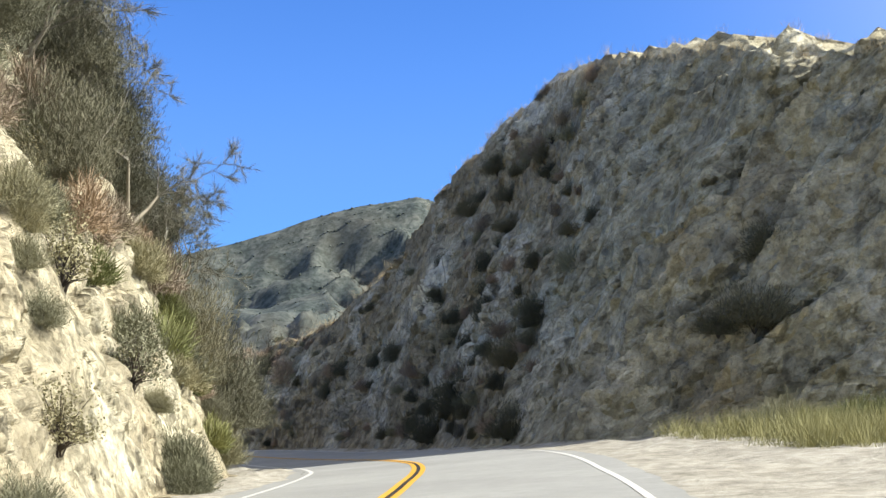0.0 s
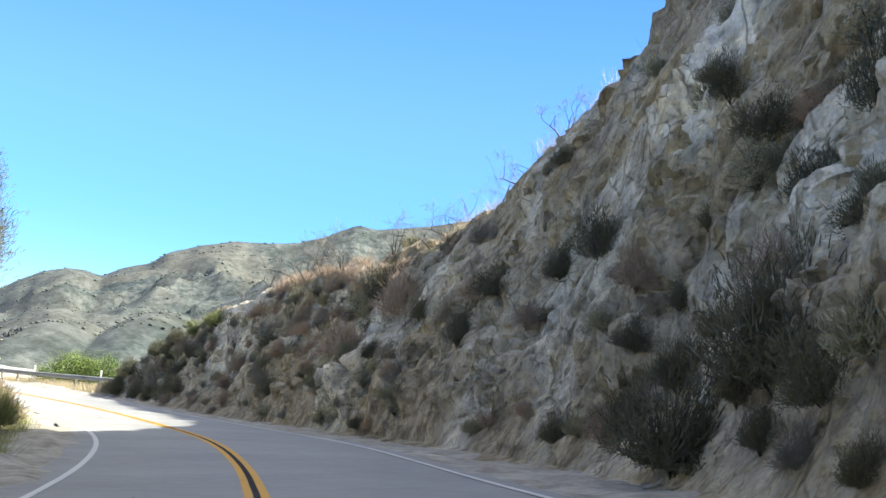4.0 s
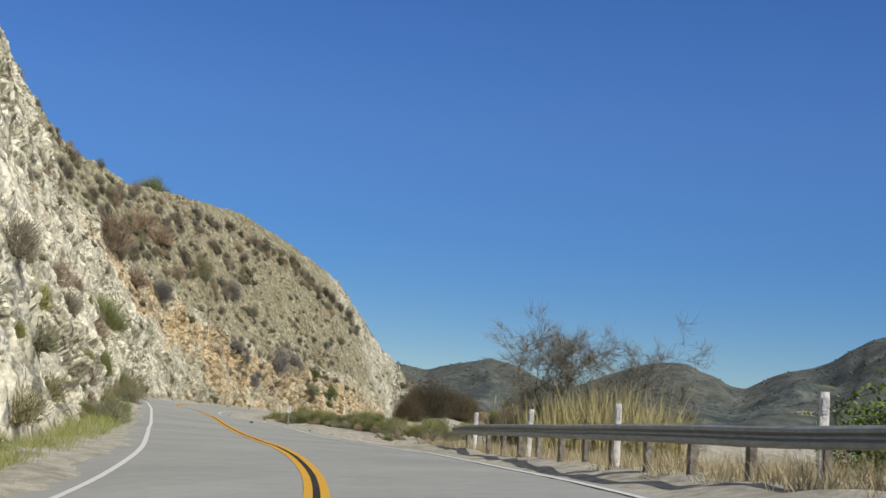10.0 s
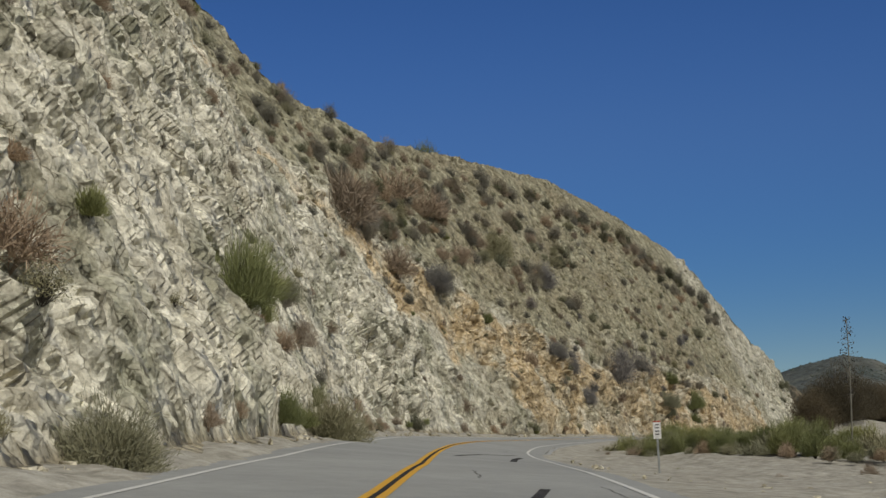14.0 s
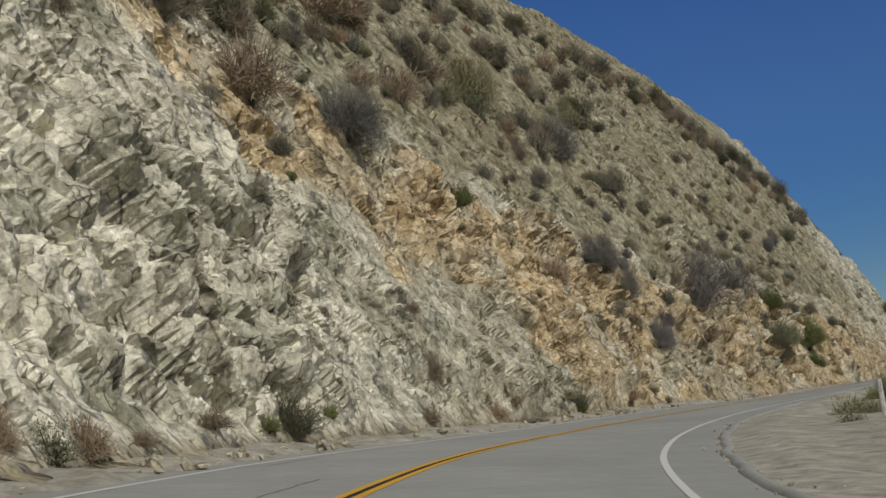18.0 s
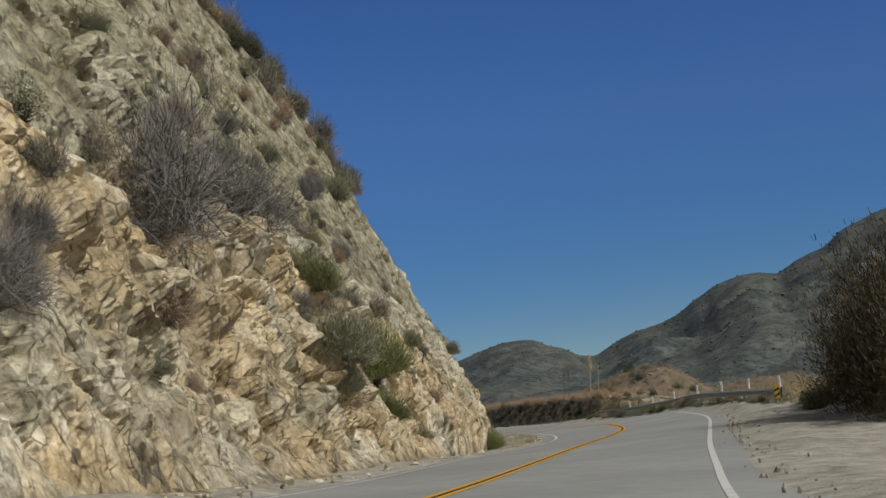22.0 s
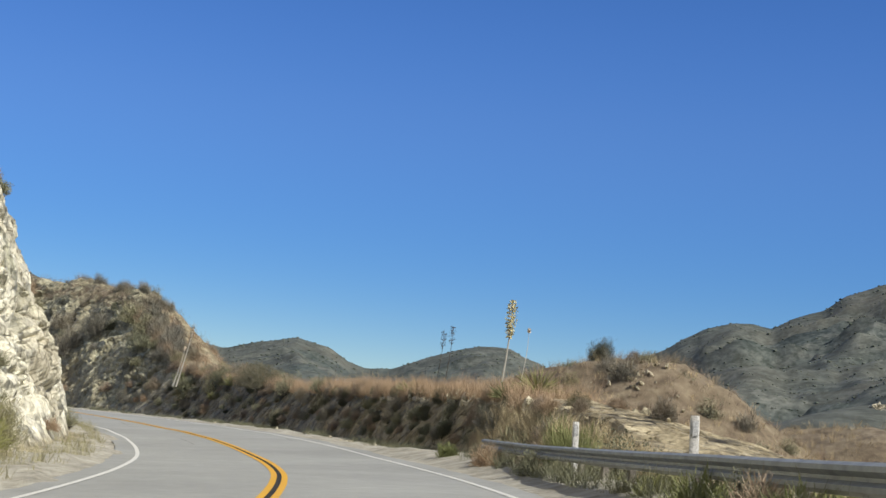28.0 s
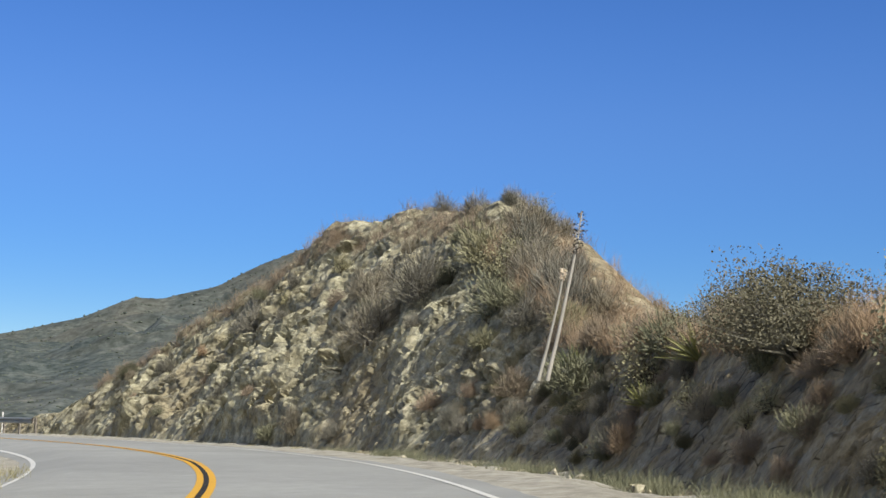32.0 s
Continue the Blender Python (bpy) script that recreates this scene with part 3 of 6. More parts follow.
cliff_right, PR, ZR, OR = slope_sheet(
    "cliff_right", 1, S_RIGHT,
    ([-45, 30, 36, 38.5, 41, 44, 55, 80, 100, 124], [22, 22, 20, 14, 8, 4.9, 4.6, 4.6, 4.5, 4.8]),
    ([-45, 20, 29, 35.5, 38.5, 41.5, 50, 60, 66, 70, 75, 80, 87, 94, 101, 106, 112, 116, 120, 124], [1, 1, 3, 8.5, 10.5, 12, 14, 15.6, 15.1, 13.5, 10.5, 8.4, 6.4, 5.6, 5.6, 5.0, 3.6, 1.5, 0.3, 0.05]),
    ([0, 4, 12, 60], [64, 62, 58, 50]), ROCK, "shaded brown-grey rocky road cut with brush along its brow", 0.5, ny=130, masks=right_masks,
    steep=([46, 52, 74, 90], [1.0, 0.62, 0.62, 1.0]), rise=0.05, relief=0.75, calm=0.3, ledge=0.9)
S_BANK = np.r_[np.arange(370, 430, 0.25), np.arange(430, 500, 0.16)]
bank_right, PB, ZB, OB = slope_sheet(
    "bank_right", 1, S_BANK,
    ([370, 380, 400, 420, 440, 500], [5.2, 4.4, 4.2, 4.5, 5.2, 6.5]),
    ([370, 376, 386, 400, 416, 427, 436, 444, 450, 458, 466, 474, 479, 485, 500], [0.1, 1.2, 1.8, 1.9, 2.0, 2.45, 3.0, 5.5, 8.0, 9.0, 8.9, 6.8, 4, 1.0, 0.1]),
    ([0, 4, 12, 60], [60, 56, 50, 45]), ROCK, "shaded earth bank and rocky knoll beside the road", 0.5, crown=2.2, fall=11, ny=150, relief=np.interp(S_BANK, [432, 446], [0.5, 0.72])[:, None], masks=bank_masks, rise=0.05, back=-5)

# ---- verges and ground ----
def berm(s, d):
    """Height of the sandy berm outside the bend, over the verge."""
    return 0.75 * np.exp(-((np.asarray(s) - 232) / 24.0) ** 2) * np.clip((np.asarray(d) - 3.6) / 5.0, 0, 1)


def verge(name, side, s, d0, wide, z_of, mat, label, cols=40, rough=0.10, category="ground"):
    u = np.linspace(0, 1, cols)[None, :]
    d = np.interp(s, *d0)[:, None] + u * np.interp(s, *wide)[:, None]
    z = z_of(s[:, None] + 0 * d, u + 0 * d, d)
    p = place(s[:, None], side * d, z)
    p[..., 2] += rough * fbm(p * 0.9, 4, 61) * np.clip(u * 8, 0, 1)
    return tagged(sheet(name, p, mat, flip=side > 0), label, category, kind="structure")


S_V = np.arange(-60, 505, 0.5)
VL = (list(S_ALL[::8]), list(-edge_l[::8] - 0.35))
VR = (list(S_ALL[::8]), list(edge_r[::8] - 0.35))
verge("verge_left", -1, S_V, VL, ([-60, 424, 436, 505], [3.2, 3.2, 22, 22]),
      lambda s, u, d: -0.02 + 0.07 * np.clip((d - np.interp(s, *VL) - 0.35) / 0.8, 0, 1) + np.interp(s, [424, 438], [0, 1]) * (0.9 * np.clip((d - 6.0) / 3, 0, 1) - 6 * np.clip((d - 12) / 14, 0, 1)), GRAVEL, "dusty gravel verge at the foot of the cliff")
verge("verge_right", 1, S_V, VR, ([-60, 30, 42, 48, 118, 124, 150, 160, 240, 262, 290, 322, 505], [26, 24, 20, 4, 4, 14, 16, 30, 38, 34, 22, 16, 16]),
      lambda s, u, d: -0.02 + np.interp(s, [0, 116, 122, 152, 160, 232, 242, 272, 285, 318, 326, 384, 392], [0.05, 0.05, 0.28, 0.28, 0.05, 0.1, 0.3, 0.3, 0.1, 0.15, 0.28, 0.28, 0.05]) * np.clip((d - np.interp(s, *VR) - 0.45) / 0.9, 0, 1)
      - np.interp(s, [0, 118, 126, 150, 165, 250, 330, 376, 384], [0, 0, 1, 1, 0.1, 0.2, 1, 1, 0]) * 3.0 * np.clip((d - 6.5) / 9, 0, 1) ** 1.3 + 1.1 * np.exp(-((s - 309) / 8.0) ** 2) * np.clip((d - 4.8) / 3.5, 0, 1) + 2.0 * np.exp(-((s - 186) / 11.0) ** 2) * np.clip((d - 11.5) / 5.0, 0, 1) + berm(s, d), GRAVEL, "pale gravel verge and turnout beside the road", cols=60)


def mound(name, x, y, top, wide, base, mat, label, seed):
    u = np.linspace(-1, 1, 90)
    a, b = np.meshgrid(u, u, indexing="ij")
    r2 = a * a + b * b
    p = np.stack([x + a * wide * 2.2, y + b * wide * 2.2, 0 * a], -1)
    p[..., 2] = base + (top - base) * np.exp(-r2 * 4.84 * (1 + 0.3 * vnoise(p * 0.12, seed))) + 0.35 * fbm(p * 0.5, 4, seed)
    p[..., 2] -= 4 * np.clip(r2 - 0.8, 0, 1)
    tagged(sheet(name, p, mat, flip=True, smooth=True), label, "mound", kind="structure")
    return p[r2 < 0.7]


MOUND = mound("mound", -204.5, 334.5, 6.4, 8.0, 1.0, SOIL, "dry grassy mound of earth with a bare rocky top", 301)
MOUND_FAR = mound("mound_far", -199.0, 352.0, 4.6, 14.0, -1.0, SOIL, "low brown scrub-covered rise behind the guard rail", 305)
MOUND_RED = mound("mound_red", *[float(c) for c in place(335.0, 14.5)[:2]], 5.6, 7.0, -0.5, SOIL, "russet grassy rise behind the end of the guard rail", 309)

# ---- valley and far hills: one sheet out to the horizon ----
def far_scrub(at, size, rng):
    """Trees and brush of the far slopes: uneven low clumps, one object."""
    bm = bmesh.new()
    bmesh.ops.create_icosphere(bm, subdivisions=1, radius=1.0)
    v0 = np.array([v.co[:] for v in bm.verts])
    f0 = np.array([[v.index for v in f.verts] for f in bm.faces])
    bm.free()
    v = v0[None] * (1 + 0.3 * rng.normal(size=(len(at), len(v0), 1))) * size[:, None, None] * np.array([1.2, 1.2, 0.7]) + at[:, None, :] + np.array([0, 0, -0.15]) * size[:, None, None]
    f = (f0[None] + (np.arange(len(at)) * len(v0))[:, None, None]).reshape(-1, 3)
    m, nt, b = material("far_scrub_leaf", 1.0)
    nt.links.new(ramp(nt, noise_tex(nt, 0.05, 3), [(0.35, (0.06, 0.076, 0.060)), (0.65, (0.125, 0.137, 0.108))]), b.inputs["Base Color"])
    return tagged(new("far_scrub", mesh_of("far_scrub", v, f, m, True)), "dark green scrub and trees dotted over the far slopes", "scrub", kind="stuff")


def far_ground():
    ref = np.array([-100.0, 190.0])
    az = np.radians(np.r_[np.arange(-180, -6, 2.0), np.arange(-6, 72, 0.16), np.arange(72, 180.01, 2.0)])
    r = np.r_[np.linspace(0, 200, 12), np.geomspace(220, 2300, 150), np.linspace(2330, 2500, 8), np.geomspace(2550, 4800, 16)]
    a, rr = np.meshgrid(az, r, indexing="ij")
    deg = np.degrees(a)
    x, y = ref[0] - np.sin(a) * rr, ref[1] + np.cos(a) * rr
    el = np.interp(deg, [-180, -60, -20, -8, -1.2, 1, 3.6, 4.8, 6.3, 8.3, 10.6, 11.4, 12.1, 12.7, 13.8, 15, 16.5, 17.8, 18.2, 19, 19.7, 20.3, 20.8, 21.5, 21.8, 22.2, 22.9, 23.9, 24.4, 24.7, 25.3, 26, 26.9, 27.5, 28.65, 29.3, 29.8, 30.4, 30.9, 31.4, 32.1, 32.8, 33.9, 34.5, 35.3, 36.2, 36.9, 37.6, 38.8, 40.2, 41.4, 42.5, 43.3, 45, 49.4, 51, 52.7, 53.6, 55, 56.3, 57.5, 59.2, 61.1, 62.1, 64, 67, 72, 80, 95, 180],
                   [6, 6, 7, 9, 11.2, 10.8, 10, 9.5, 9.05, 8.5, 8.05, 8.15, 7.85, 7.5, 7.08, 6.92, 6.8, 6.45, 6.25, 5.9, 5.35, 5.18, 5, 4.62, 4.66, 4.76, 4.74, 4.4, 4.1, 3.95, 3.53, 3.25, 3.06, 2.85, 2.33, 2.47, 2.75, 2.9, 3.18, 3.2, 3.15, 3, 2.65, 2.4, 2.05, 1.97, 2.2, 2.65, 2.97, 2.68, 2.33, 2.5, 2.65, 3, 4.75, 5.62, 6.48, 6.7, 6.72, 6.44, 5.98, 5.08, 4.58, 4.58, 3.73, 2.9, 2, 1.6, 4, 6])
    crest = 2400.0
    h = np.tan(np.radians(el)) * crest
    fall = np.clip(1 - np.abs(rr - crest) / np.where(rr < crest, 1750, 1500), 0, 1)
    shape = fall ** 1.25
    p = np.stack([x, y, 0 * x], -1)
    warp = p + 90 * np.stack([fbm(p * 0.004, 2, 221), fbm(p * 0.004, 2, 225), 0 * x], -1)
    gully = 1 - np.abs(fbm(warp * 0.0032, 3, 201))         # sharp spurs with ravines between
    gully = 0.6 * gully + 0.4 * (1 - np.abs(fbm(warp * 0.0085, 3, 205)))
    slope = np.clip((crest - rr) / 260, 0, 1) * np.clip((rr - 500) / 500, 0, 1)
    z = -14 + (h + 14) * shape * (1 - 0.55 * slope * np.clip(1 - gully, 0, 1))
    near = np.tan(np.radians(np.interp(deg, [2, 8, 10, 13.2, 14.8, 16.9, 17.3, 18.6, 20.2, 22], [3, 5.5, 6.4, 6.0, 4.95, 3.95, 3.6, 2.5, 1.25, 0]))) * 1600
    z = np.maximum(z, -14 + (near + 14) * np.clip(1 - np.abs(rr - 1600) / 750, 0, 1) * (1 - 0.4 * np.clip((1600 - rr) / 200, 0, 1) * np.clip(1 - gully, 0, 1)))
    for k, (cx, cy, top) in enumerate(((-212, 640, 36), (-243, 610, 27), (-262, 580, 16), (-150, 720, 62))):
        z = np.maximum(z, -14 + (top + 14) * np.exp(-(((x - cx) / 42) ** 2 + ((y - cy) / 90) ** 2)))
    away = np.clip((rr - 150) / 1500, 0, 1) * (1 - 0.75 * np.exp(-((rr - crest) / 200) ** 2))
    z = z + away * 9 * fbm(p * 0.010, 2, 231) + 1.2 * fbm(p * 0.02, 3, 215) * np.clip(1 - rr / 1500, 0.3, 1)
    rng = np.random.default_rng(9)
    seen = np.argwhere((rr > 420) & (rr < 2700) & (deg > -4) & (deg < 75) & (z > -4))
    pick = seen[rng.integers(len(seen), size=42000)]
    at = np.stack([x, y, z], -1)[pick[:, 0], pick[:, 1]]
    at[:, :2] += rng.normal(size=(len(at), 2)) * 1
    far_scrub(at, 0.00062 * np.maximum(rr[pick[:, 0], pick[:, 1]], 900) * (0.4 + 1.3 * rng.random(len(at)) ** 2), rng)
    return tagged(sheet("ground", np.stack([x, y, z], -1), HILL, flip=True), "valley floor and far scrub-covered mountain slopes", "hills", kind="structure")


GROUND = far_ground()

# ---- plants ----
def plant_material(name, a, b, rough=0.75, sheen=0.0):
    m, nt, bs = material(name, rough)
    info = nt.nodes.new("ShaderNodeObjectInfo")
    n = noise_tex(nt, 3.0, 3)
    c = mix(nt, n, a, b)
    v = ramp(nt, info.outputs["Random"], [(0.0, (0.72, 0.74, 0.72)), (0.5, (1, 1, 1)), (1.0, (1.25, 1.15, 1.0))])
    c = mix(nt, 1.0, c, v, "MULTIPLY")
    nt.links.new(c, bs.inputs["Base Color"])
    return m


LEAF_GREEN = plant_material("broom_green", (0.13, 0.15, 0.055), (0.25, 0.26, 0.11))
LEAF_SAGE = plant_material("sage_leaf", (0.165, 0.165, 0.10), (0.28, 0.275, 0.18))
LEAF_GREY = plant_material("grey_feather_leaf", (0.135, 0.135, 0.10), (0.235, 0.23, 0.18))
LEAF_FEATHER = plant_material("feather_leaf", (0.10, 0.103, 0.068), (0.185, 0.182, 0.125))
LEAF_BROAD = plant_material("broad_leaf", (0.13, 0.12, 0.075), (0.235, 0.215, 0.145))
LEAF_DARK = plant_material("dark_leaf", (0.072, 0.074, 0.044), (0.135, 0.13, 0.082))
LEAF_BRIGHT = plant_material("bright_leaf", (0.07, 0.12, 0.025), (0.16, 0.22, 0.06))
TWIG_DRY = plant_material("dry_twig", (0.20, 0.155, 0.11), (0.34, 0.28, 0.21))
TWIG_GREY = plant_material("grey_twig", (0.145, 0.135, 0.105), (0.26, 0.245, 0.20))
TWIG_SMOKE = plant_material("smoky_twig", (0.15, 0.142, 0.132), (0.27, 0.255, 0.24))
BARK_DARK = plant_material("dark_bark", (0.035, 0.03, 0.026), (0.085, 0.072, 0.06))
BARK_PALE = plant_material("bleached_wood", (0.42, 0.38, 0.32), (0.66, 0.62, 0.54))
GRASS_RED = plant_material("russet_grass", (0.24, 0.18, 0.125), (0.37, 0.295, 0.215))
GRASS_TAWNY = plant_material("tawny_grass", (0.24, 0.19, 0.11), (0.38, 0.31, 0.19))
GRASS_PALE = plant_material("straw_grass", (0.36, 0.29, 0.17), (0.52, 0.44, 0.28))
GRASS_GREEN = plant_material("verge_weed", (0.20, 0.20, 0.08), (0.36, 0.34, 0.16))
# brown leaf darkened in colour towards how the thicket looks in shade
THICKET = plant_material("thicket_shade_leaf", (0.055, 0.046, 0.028), (0.12, 0.098, 0.06))
GRASS_FRESH = plant_material("fresh_weed", (0.13, 0.165, 0.055), (0.26, 0.29, 0.12))
YUCCA = plant_material("yucca_blade", (0.13, 0.15, 0.06), (0.27, 0.28, 0.13))
REED = plant_material("reed_blade", (0.22, 0.21, 0.10), (0.40, 0.37, 0.21))
BLOOM = plant_material("cream_bloom", (0.40, 0.36, 0.17), (0.60, 0.54, 0.32))


def tubes(segs, sides=3):
    """Verts and quads of tapered sticks; segs: rows of x0 y0 z0 x1 y1 z1 r0 r1."""
    segs = np.asarray(segs, float)
    a, b, r0, r1 = segs[:, :3], segs[:, 3:6], segs[:, 6], segs[:, 7]
    d = b - a
    d = d / (np.linalg.norm(d, axis=1, keepdims=True) + 1e-9)
    ref = np.where(np.abs(d[:, 2:]) > 0.9, np.array([[1.0, 0, 0]]), np.array([[0, 0, 1.0]]))
    u = np.cross(d, ref)
    u /= np.linalg.norm(u, axis=1, keepdims=True) + 1e-9
    w = np.cross(d, u)
    v = []
    for base, r in ((a, r0), (b, r1)):
        for k in range(sides):
            t = 2 * math.pi * k / sides
            v.append(base + (math.cos(t) * u + math.sin(t) * w) * r[:, None])
    v = np.stack(v, 1)
    o = np.arange(len(segs))[:, None] * 2 * sides
    q = [np.concatenate([o + k, o + (k + 1) % sides, o + sides + (k + 1) % sides, o + sides + k], 1) for k in range(sides)]
    return v.reshape(-1, 3), np.concatenate(q)


def blades(base, tip, wide, sag=0.0, rng=None, cuts=2):
    """Tapered, bent blades from base to tip: two quads each."""
    n = len(base)
    d = tip - base
    side = np.cross(d, rng.normal(size=(n, 3)))
    side /= np.linalg.norm(side, axis=1, keepdims=True) + 1e-9
    mid = base + d * 0.55
    mid[:, 2] += sag
    v = np.stack([base - side * wide[:, None] / 2, base + side * wide[:, None] / 2, mid - side * wide[:, None] * 0.42, mid + side * wide[:, None] * 0.42,
                  tip - side * wide[:, None] * 0.06, tip + side * wide[:, None] * 0.06], 1)
    o = np.arange(n)[:, None] * 6
    q = np.concatenate([np.concatenate([o, o + 1, o + 3, o + 2], 1), np.concatenate([o + 2, o + 3, o + 5, o + 4], 1)])
    return v.reshape(-1, 3), q


def leaves(at, size, rng, up=0.3):
    """Small pointed leaves: folded quads at the given points."""
    n = len(at)
    d = rng.normal(size=(n, 3))
    d[:, 2] += up
    d /= np.linalg.norm(d, axis=1, keepdims=True)
    e = np.cross(d, rng.normal(size=(n, 3)))
    e /= np.linalg.norm(e, axis=1, keepdims=True)
    s = np.asarray(size)[:, None]
    v = np.stack([at, at + d * s * 0.5 + e * s * 0.28, at + d * s, at + d * s * 0.5 - e * s * 0.28], 1)
    o = np.arange(n)[:, None] * 4
    return v.reshape(-1, 3), np.concatenate([o, o + 1, o + 2, o + 3], 1)


def branch_out(rng, start, way, length, radius, depth, out, tips, spread=0.6, fork=3, lift=0.1, shrink=0.62, bits=3):
    """Grows a limb of a few bent pieces, then forks."""
    p, d = np.array(start, float), np.array(way, float)
    r = radius
    for k in range(bits):
        d = d + rng.normal(size=3) * spread * 0.25 + np.array([0, 0, lift * 0.3])
        d /= np.linalg.norm(d)
        q = p + d * length / bits
        out.append((*p, *q, r, r * 0.82))
        p, r = q, r * 0.82
        if depth > 0 and k > 0 and rng.random() < 0.5:
            e = d + rng.normal(size=3) * spread
            branch_out(rng, p, e / np.linalg.norm(e), length * shrink * 0.8, r * 0.6, depth - 1, out, tips, spread, fork, lift, shrink, bits)
    if depth <= 0:
        tips.append(p)
        return
    for _ in range(fork):
        e = d + rng.normal(size=3) * spread
        branch_out(rng, p, e / np.linalg.norm(e), length * shrink * (0.7 + 0.5 * rng.random()), r * 0.7, depth - 1, out, tips, spread, fork, lift, shrink, bits)


def thing(name, label, category, group=""):
    ob = new(name)
    ob.empty_display_size = 0.1
    return tagged(ob, label, category, group)


def dome_points(rng, n, rx, rz, squash=0.0, shell=0.55):
    d = rng.normal(size=(n, 3))
    d[:, 2] = np.abs(d[:, 2])
    d /= np.linalg.norm(d, axis=1, keepdims=True)
    r = shell + (1 - shell) * rng.random((n, 1)) ** 0.7
    lump = 1 + 0.28 * vnoise(d * 2.3, int(rng.integers(1000)))
    return d * r * lump[:, None] * np.array([rx, rx, rz])


def shrub_broom(name, label, mat, seed, n=1500, group="green shrubs", rx=0.42, rz=0.72, length=0.16, wide=0.014, up=0.25, wild=0.18, shell=0.25, wood=None, lumps=26):
    """Dense shrub a metre high of thin shoots in clumps on woody stems."""
    rng = np.random.default_rng(seed)
    ob = thing(name, label, "shrub", group)
    segs, tips = [], []
    for k in range(12):
        t = rng.random() * 6.283
        w = np.array([math.cos(t) * 0.7, math.sin(t) * 0.7, 1.0])
        branch_out(rng, (0, 0, -0.1), w / np.linalg.norm(w), 0.36 * rz / 0.72, 0.012, 1, segs, tips, 0.5, 2, 0.2, 0.6, 2)
    part("stem_frame", mesh_of("stem_frame", *tubes(segs), wood or BARK_DARK, False), ob)
    clump = dome_points(rng, lumps, rx * 0.8, rz * 0.8, shell=0.3)
    pick = rng.integers(lumps, size=n)
    at = clump[pick] + np.clip(rng.normal(size=(n, 3)), -1.7, 1.7) * np.array([rx, rx, rz]) * 0.19
    at[:, 2] = np.abs(at[:, 2])
    out = at.copy()
    out[:, 2] += up
    out += rng.normal(size=out.shape) * wild
    tip = at + out / np.linalg.norm(out, axis=1, keepdims=True) * length * (0.7 + 0.8 * rng.random((n, 1)))
    part("foliage", mesh_of("foliage", *blades(at, tip, np.full(n, wide), 0.01, rng), mat, False), ob)
    return ob


def shrub_leafy(name, label, mat, seed, n=2200, leaf=0.07, rx=0.55, rz=0.85, group="leafy shrubs", category="shrub", bark=None):
    """Rounded leafy shrub a metre high, of clumps with gaps between them."""
    rng = np.random.default_rng(seed)
    ob = thing(name, label, category, group)
    segs, tips = [], []
    for k in range(8):
        t = rng.random() * 6.283
        w = np.array([math.cos(t) * 0.8, math.sin(t) * 0.8, 1.0])
        branch_out(rng, (0.04 * math.cos(t), 0.04 * math.sin(t), -0.12), w / np.linalg.norm(w), 0.30, 0.013, 2, segs, tips, 0.45, 2, 0.15, 0.55, 2)
    clumps = dome_points(rng, 60 if n < 6900 else 150, rx * 0.88, rz * 0.88, shell=0.3)
    for q in clumps:
        k = q * np.array([0.45, 0.45, 0.55])
        segs += [(0, 0, -0.05, *k, 0.012, 0.008), (*k, *q, 0.008, 0.003)]
    part("stem_frame", mesh_of("stem_frame", *tubes(segs), bark or BARK_DARK, False), ob)
    pick = rng.integers(len(clumps), size=n)
    at = clumps[pick] + np.clip(rng.normal(size=(n, 3)), -1.5, 1.5) * np.array([0.10, 0.10, 0.085]) * (1.0 if n < 6900 else 0.8) * (0.5 + rng.random((len(clumps), 1)))[pick]
    at = at[at[:, 2] > 0.02]
    part("foliage", mesh_of("foliage", *leaves(at, leaf * (0.6 + 0.8 * rng.random(len(at))), rng), mat, False), ob)
    return ob


